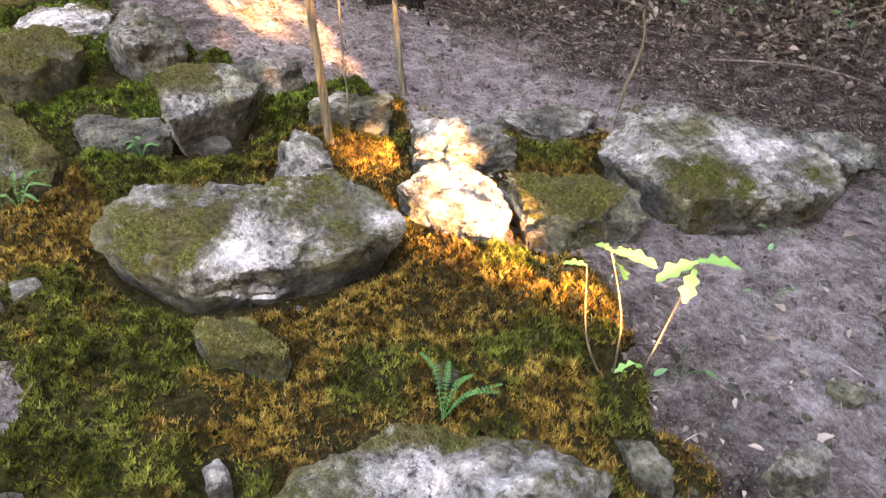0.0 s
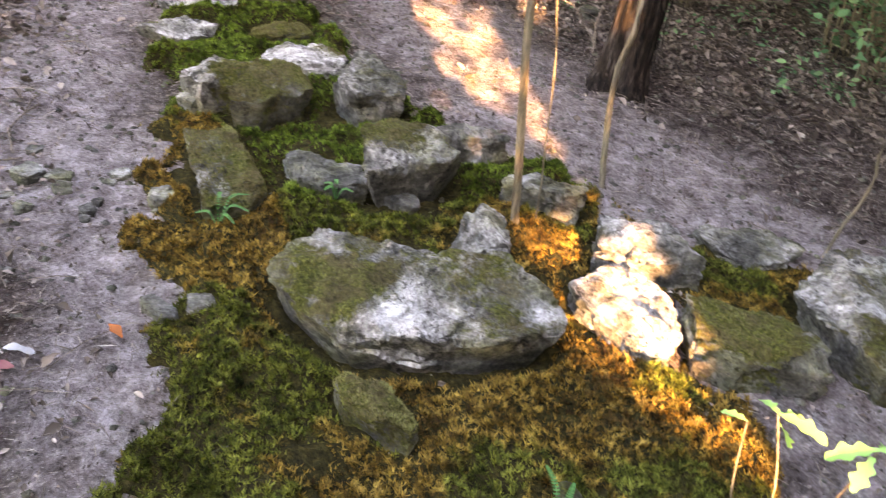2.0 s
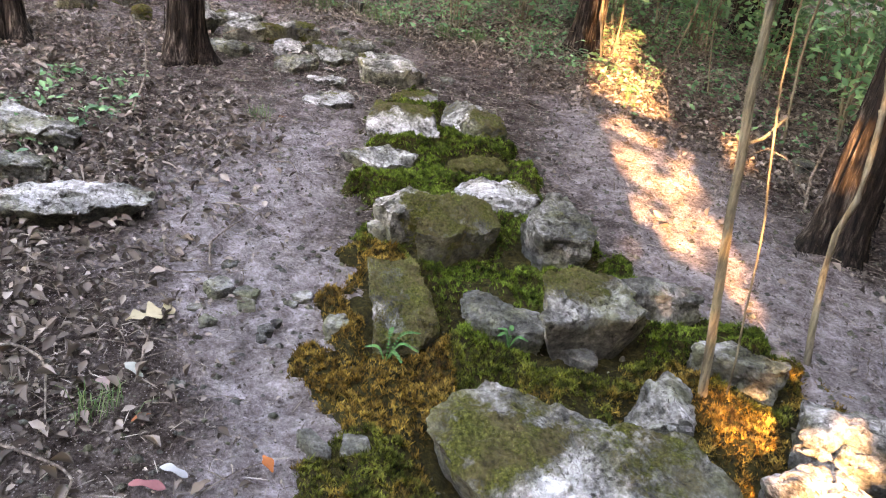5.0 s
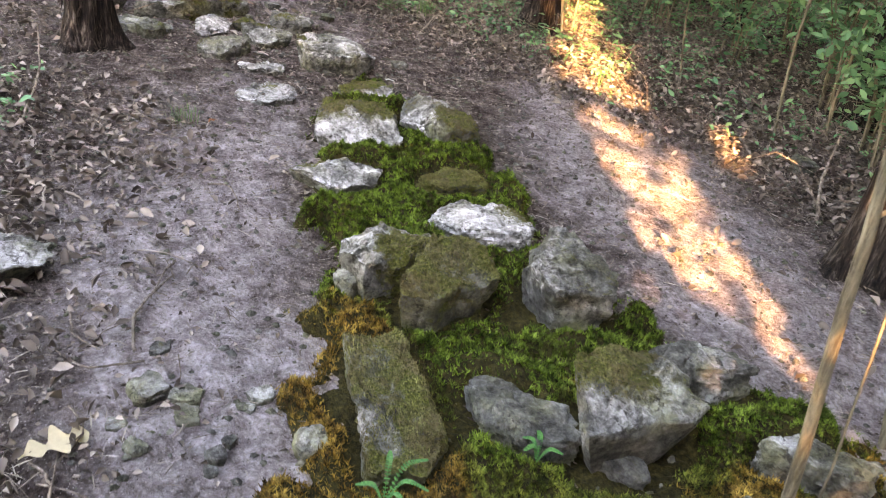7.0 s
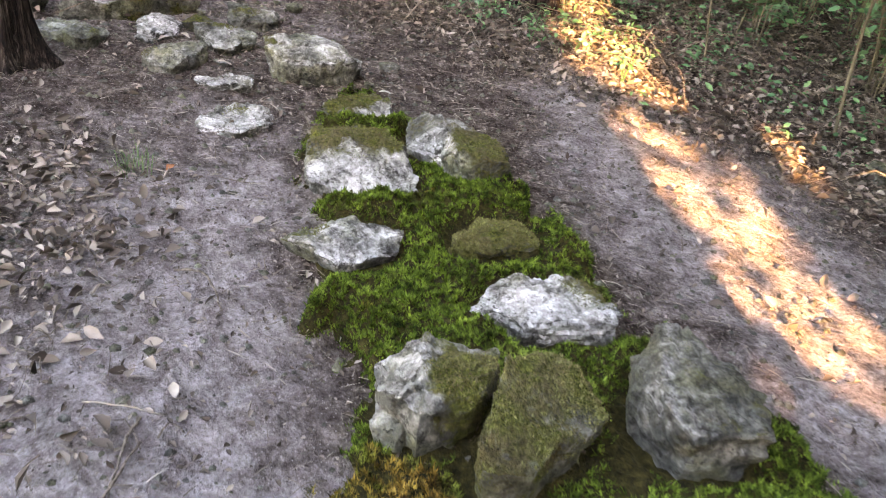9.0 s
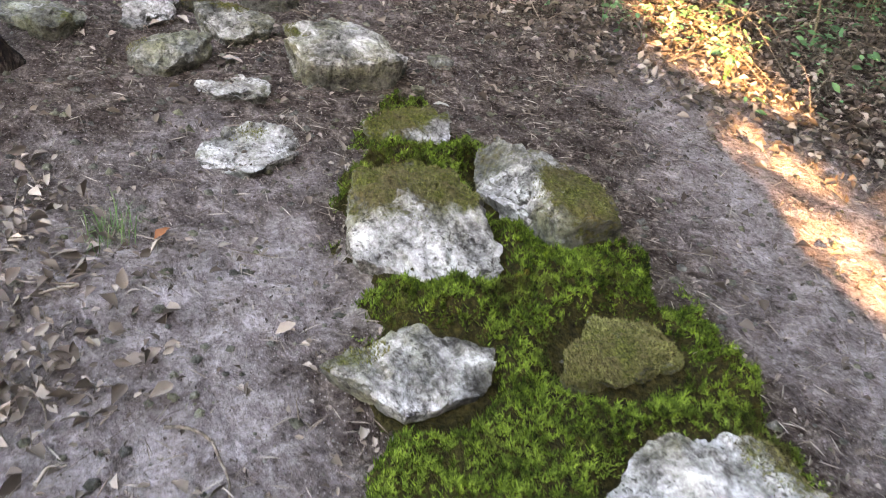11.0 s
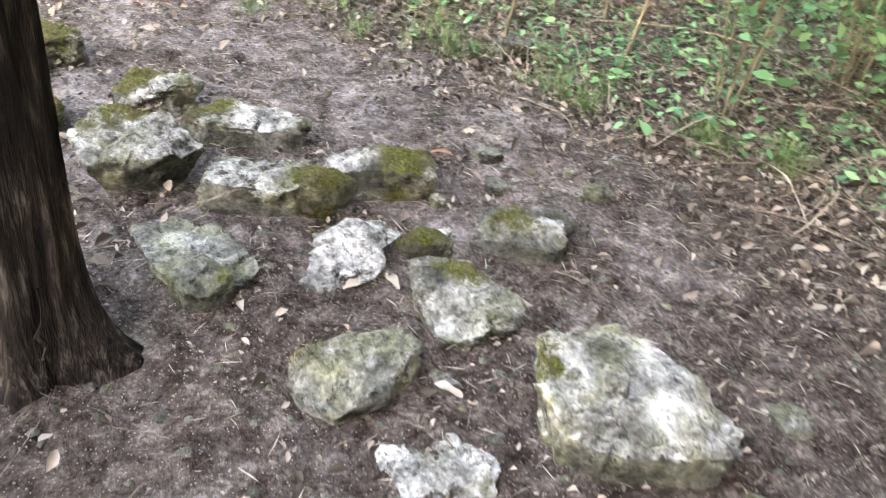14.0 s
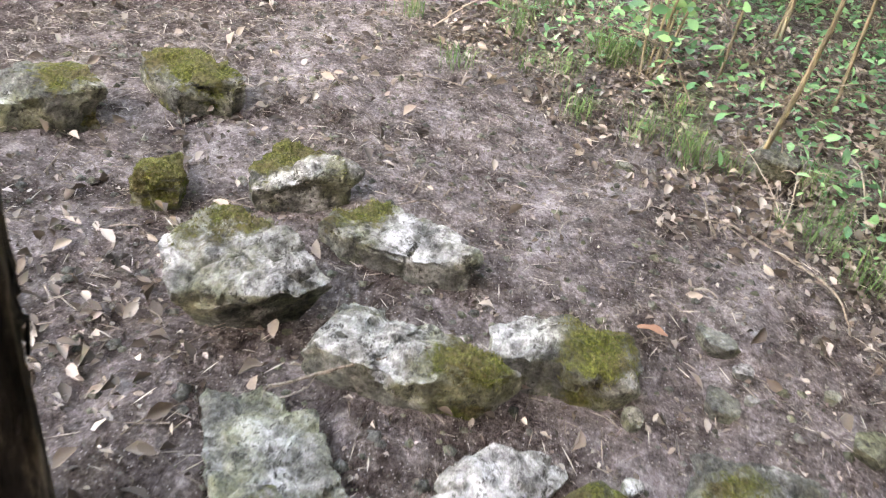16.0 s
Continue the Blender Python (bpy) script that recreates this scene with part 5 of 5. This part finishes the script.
stick([(-3.13, 0.12, 0.012), (-3.3, 0.13, 0.02), (-3.55, 0.25, 0.015)], 0.006, "thin curved bare stick on the footpath")
stick([(-3.62, 0.26, 0.012), (-3.55, 0.22, 0.02), (-3.38, 0.17, 0.012)], 0.005, "short pale stick on the footpath")
stick([(-1.75, 3.75, 0.02), (-1.3, 3.97, 0.06), (-0.8, 4.12, 0.03)], 0.006, "long pale branch lying over leaf litter")
stick([(-4.3, 0.42, 0.012), (-4.22, 0.5, 0.03), (-4.05, 0.52, 0.012)], 0.005, "short angled white twig on soil")
stick([(-8.3, 1.2, 0.02), (-8.0, 1.5, 0.05), (-7.8, 1.55, 0.03)], 0.006, "thin bowed branch at the undergrowth edge")
stick([(-9.3, 1.9, 0.1), (-8.6, 2.4, 0.28), (-8.0, 3.0, 0.22)], 0.007, "long bare stem arching over ground cover")
stick([(-7.4, 1.95, 0.02), (-7.2, 2.3, 0.04), (-6.9, 2.6, 0.03)], 0.006, "bare branch lying along the undergrowth")
stick([(-4.95, -0.35, 0.02), (-5.3, -0.3, 0.16), (-5.6, -0.32, 0.3)], 0.007, "broken stick leaning out of leaf litter")
stick([(-3.9, 3.35, 0.02), (-4.1, 3.5, 0.16), (-4.2, 3.62, 0.32)], 0.011, "pale broken stub leaning beside the path")
stick([(-2.6, -0.5, 0.02), (-2.45, -0.35, 0.03), (-2.2, -0.3, 0.02)], 0.006, "forked grey stick lying in litter")
stick([(-2.1, -0.4, 0.02), (-1.95, -0.2, 0.03), (-1.8, -0.2, 0.02)], 0.005, "thin brown stick lying in litter")
stick([(-6.9, 0.1, 0.07), (-7.0, 0.25, 0.1), (-7.1, 0.42, 0.13)], 0.005, "thin dry stem resting across stones")

stick_rng = np.random.default_rng(44)
for i in range(70):
    x, y = (stick_rng.uniform(-5.4, -2.2), stick_rng.normal() * 0.22 - 0.05) if i < 48 else (stick_rng.uniform(-9, -6.4), stick_rng.uniform(-0.6, 2.2))
    a, length = stick_rng.uniform(0, 6.28), 0.06 + 0.2 * stick_rng.random() ** 2
    kink = stick_rng.normal() * 0.2
    dx, dy = math.cos(a) * length, math.sin(a) * length
    stick([(x, y, 0.008), (x + dx * 0.5 - dy * kink, y + dy * 0.5 + dx * kink, 0.02), (x + dx, y + dy, 0.01)], 0.002 + 0.0035 * stick_rng.random() ** 2, "short bare pale stick lying on soil", STRAW if i % 3 == 0 else None)

for i in range(30):
    x = stick_rng.uniform(-9.6, -6.4)
    y = float(np.interp(x, EDGE_X, EDGE_Y)) + stick_rng.uniform(-0.35, 0.7)
    a, length = stick_rng.uniform(1.6, 3.6), stick_rng.uniform(0.25, 0.75)
    dx, dy, rise = math.cos(a) * length, math.sin(a) * length, stick_rng.uniform(0.03, 0.16)
    stick([(x, y, 0.01), (x + dx * 0.5 + stick_rng.normal() * 0.05, y + dy * 0.5, rise), (x + dx, y + dy, rise * stick_rng.uniform(0.2, 1.2))], stick_rng.uniform(0.0022, 0.0048), "long bare stem lying in the undergrowth edge", STRAW if i % 2 else None)

# small loose stones
for i, (x, y, h, r, m, pale, text) in enumerate((
        (-2.02, 0.42, 0.05, (0.06, 0.08, 0.05, 0.03, 0.03, 0.06, 0.08, 0.05, 0.03, 0.04), 0.0, 0.7, "slanted blue-grey stone splinter on soil"),
        (-2.92, 0.15, 0.06, (0.06, 0.05, 0.07, 0.05, 0.06, 0.07, 0.05, 0.06, 0.05, 0.06), 0.2, 0.7, "knobbly pale stone on the footpath"),
        (-2.88, 0.26, 0.05, (0.04, 0.05, 0.04, 0.05, 0.04, 0.05, 0.04, 0.04, 0.05, 0.04), 0.2, 0.6, "small knobbly stone on the footpath"),
        (-2.62, 0.55, 0.09, (0.05, 0.06, 0.05, 0.05, 0.06, 0.05, 0.06, 0.05, 0.05, 0.06), 0.1, 0.8, "small pale stone beside moss"),
        (-1.97, 0.53, 0.09, (0.04, 0.05, 0.04, 0.04, 0.05, 0.04, 0.05, 0.04, 0.05, 0.04), 0.0, 0.8, "small pale stone half sunk in moss"),
        (-1.38, 0.46, 0.09, (0.06, 0.07, 0.05, 0.06, 0.05, 0.06, 0.07, 0.05, 0.05, 0.06), 0.5, 0.4, "small grey stone half sunk in moss"),
        (-0.98, 1.13, 0.13, (0.04, 0.03, 0.03, 0.04, 0.05, 0.04, 0.03, 0.03, 0.04, 0.04), 0.3, 0.4, "upright pale stone shard beside the fern"),
        (-3.42, 0.82, 0.10, (0.05, 0.05, 0.04, 0.05, 0.06, 0.05, 0.04, 0.05, 0.05, 0.04), 0.1, 0.8, "small white stone in rusty moss"),
        (-2.4, 1.35, 0.10, (0.07, 0.09, 0.08, 0.05, 0.05, 0.08, 0.10, 0.07, 0.05, 0.05), 0.3, 0.4, "small grey stone behind the large slab"),
        (-7.33, 1.53, 0.06, (0.06, 0.05, 0.06, 0.06, 0.05, 0.06, 0.06, 0.05, 0.06, 0.05), 0.0, 0.5, "rounded grey stone on bare soil"),
        (-7.34, 1.15, 0.04, (0.05, 0.06, 0.05, 0.04, 0.05, 0.05, 0.06, 0.04, 0.05, 0.05), 0.0, 0.7, "small pale broken stone on soil"),
        (-7.6, 1.15, 0.05, (0.05, 0.06, 0.07, 0.04, 0.05, 0.05, 0.06, 0.07, 0.05, 0.05), 0.0, 0.8, "pale crumbled stone on soil"),
        (-8.85, 1.41, 0.14, (0.10, 0.12, 0.11, 0.09, 0.10, 0.12, 0.10, 0.09, 0.11, 0.10), 0.1, 0.5, "grey boulder at the undergrowth edge"),
        (-5.89, 1.58, 0.04, (0.03, 0.03, 0.04, 0.03, 0.03, 0.03, 0.04, 0.03, 0.03, 0.03), 0.0, 0.8, "small round pebble beside a block"),
        (-6.16, 1.78, 0.05, (0.06, 0.07, 0.06, 0.05, 0.06, 0.06, 0.07, 0.06, 0.05, 0.06), 0.0, 0.4, "dark broken stone beside a block"),
        (-6.26, 0.89, 0.03, (0.03, 0.04, 0.05, 0.03, 0.03, 0.03, 0.05, 0.04, 0.03, 0.03), 0.0, 0.9, "small pale stone chip on soil"),
        (-4.5, 3.75, 0.12, (0.08, 0.09, 0.08, 0.07, 0.08, 0.09, 0.08, 0.07, 0.08, 0.08), 0.0, 0.8, "pale stone in the undergrowth edge"),
        (-0.29, 1.92, 0.05, (0.05, 0.06, 0.05, 0.04, 0.05, 0.05, 0.05, 0.04, 0.05, 0.05), 0.0, 0.6, "small pale stone on trodden soil"))):
    stone(x, y, h * 0.75, r, m, text, 100 + i, (0.0, 0.0), "small loose stones", pale * 0.4, 0.15)


clod_rng = np.random.default_rng(77)
for i in range(26):
    x, y = (-2.8 + clod_rng.normal() * 0.12, 0.28 + clod_rng.normal() * 0.14) if i < 15 else (-7.5 + clod_rng.normal() * 0.45, 1.25 + clod_rng.normal() * 0.4)
    r = clod_rng.uniform(0.014, 0.04)
    stone(x, y, r * 0.9, tuple(r * clod_rng.uniform(0.7, 1.25) for k in range(7)), 0.1, "small knobbly stone half sunk in soil", 150 + i, (0.0, 0.0), "small loose stones", clod_rng.uniform(0.3, 0.7), 0.15)


GRASS_BLADE = leaf_material("grass blades", (0.018, 0.045, 0.013), (0.04, 0.082, 0.025), (0.11, 0.13, 0.055), 0.2, 0.6)


def grass_tuft(x, y, seed, label, count=60, tall=0.12):
    rng = np.random.default_rng(seed)
    pieces = []
    for i in range(count):
        a, reach = rng.uniform(0, 6.28), tall * rng.uniform(0.3, 1.0)
        b = Vector((rng.normal() * 0.04, rng.normal() * 0.04, -0.005))
        d = Vector((math.cos(a), math.sin(a), 0))
        w = Vector((-d.y, d.x, 0)) * 0.0014
        m, t = b + d * reach * 0.4 + Vector((0, 0, tall * 0.7)), b + d * reach + Vector((0, 0, tall * rng.uniform(0.5, 1.0)))
        pieces.append(([b - w, b + w, m + w, m - w, t], [(0, 1, 2, 3), (3, 2, 4)]))
    ob = mesh_ob("grass_tuft", *join(*pieces), GRASS_BLADE, smooth=False)
    ob.location = (x, y, 0)
    return tagged(ob, label, "grass", "grass tufts")


for i, (x, y, tall) in enumerate(((-2.22, -0.17, 0.09), (-5.02, 0.36, 0.1), (-8.9, 0.62, 0.14), (-9.3, 0.5, 0.16), (-9.1, 0.05, 0.14), (-9.6, -0.3, 0.16), (-8.75, 1.2, 0.12), (-8.3, 1.55, 0.14))):
    grass_tuft(x, y, 70 + i, "thin green grass tuft on bare soil", 45, tall)
tuft_rng = np.random.default_rng(91)
for i in range(24):
    x = tuft_rng.uniform(-10.5, -7.6)
    y = float(np.interp(x, EDGE_X, EDGE_Y)) + tuft_rng.uniform(-0.1, 0.9)
    grass_tuft(x, y, 200 + i, "arching grass tuft at the undergrowth edge", 40, tuft_rng.uniform(0.1, 0.2))


def broad_weed(x, y, seed, leaves_at, label):
    top = new("weed")
    top.location = (x, y, 0)
    for heading, rise, length in leaves_at:
        a = radians(heading)
        tip = (0.05 * math.cos(a), 0.05 * math.sin(a), rise)
        mesh_ob("stem", *tube(bend([(0, 0, -0.01), (tip[0] * 0.4, tip[1] * 0.4, rise * 0.6), tip], 6), [0.0015] * 6, 5), FERN_LEAF, top)
        ob = mesh_ob("leaf", *lobed_leaf(length * 0.75, length * 0.5, 0, 0), SHRUB_LEAF, top)
        ob.matrix_local = Matrix.Translation(tip) @ pose(0, 0, 0, 0, 12, heading)
    return tagged(top, label, "weed", "broad-leaved weeds")


broad_weed(-7.87, 1.79, 1, ((20, 0.12, 0.12), (100, 0.15, 0.09), (200, 0.09, 0.08), (300, 0.1, 0.07)), "broad pale green weed at the undergrowth edge")
broad_weed(-8.0, 2.1, 2, ((40, 0.12, 0.12), (140, 0.1, 0.1), (260, 0.12, 0.09)), "round-leaved green weed in undergrowth")
broad_weed(-0.62, 1.66, 3, ((20, 0.05, 0.05), (120, 0.06, 0.04), (240, 0.04, 0.05)), "tiny green seedling on trodden soil")
broad_weed(-0.62, 2.15, 4, ((60, 0.05, 0.06), (200, 0.03, 0.04)), "single-leaved seedling on trodden soil")
broad_weed(-0.75, 2.45, 5, ((60, 0.07, 0.05), (170, 0.06, 0.06), (280, 0.05, 0.04)), "small seedling beside the pitted slab")
broad_weed(-5.9, 3.15, 6, ((20, 0.16, 0.08), (100, 0.18, 0.08), (160, 0.13, 0.07), (250, 0.16, 0.08), (310, 0.14, 0.07)), "leafy green weed in the sunlit strip")
broad_weed(-6.7, 2.95, 7, ((20, 0.13, 0.07), (100, 0.16, 0.07), (200, 0.13, 0.06), (280, 0.16, 0.07)), "leafy green weed by the path edge")
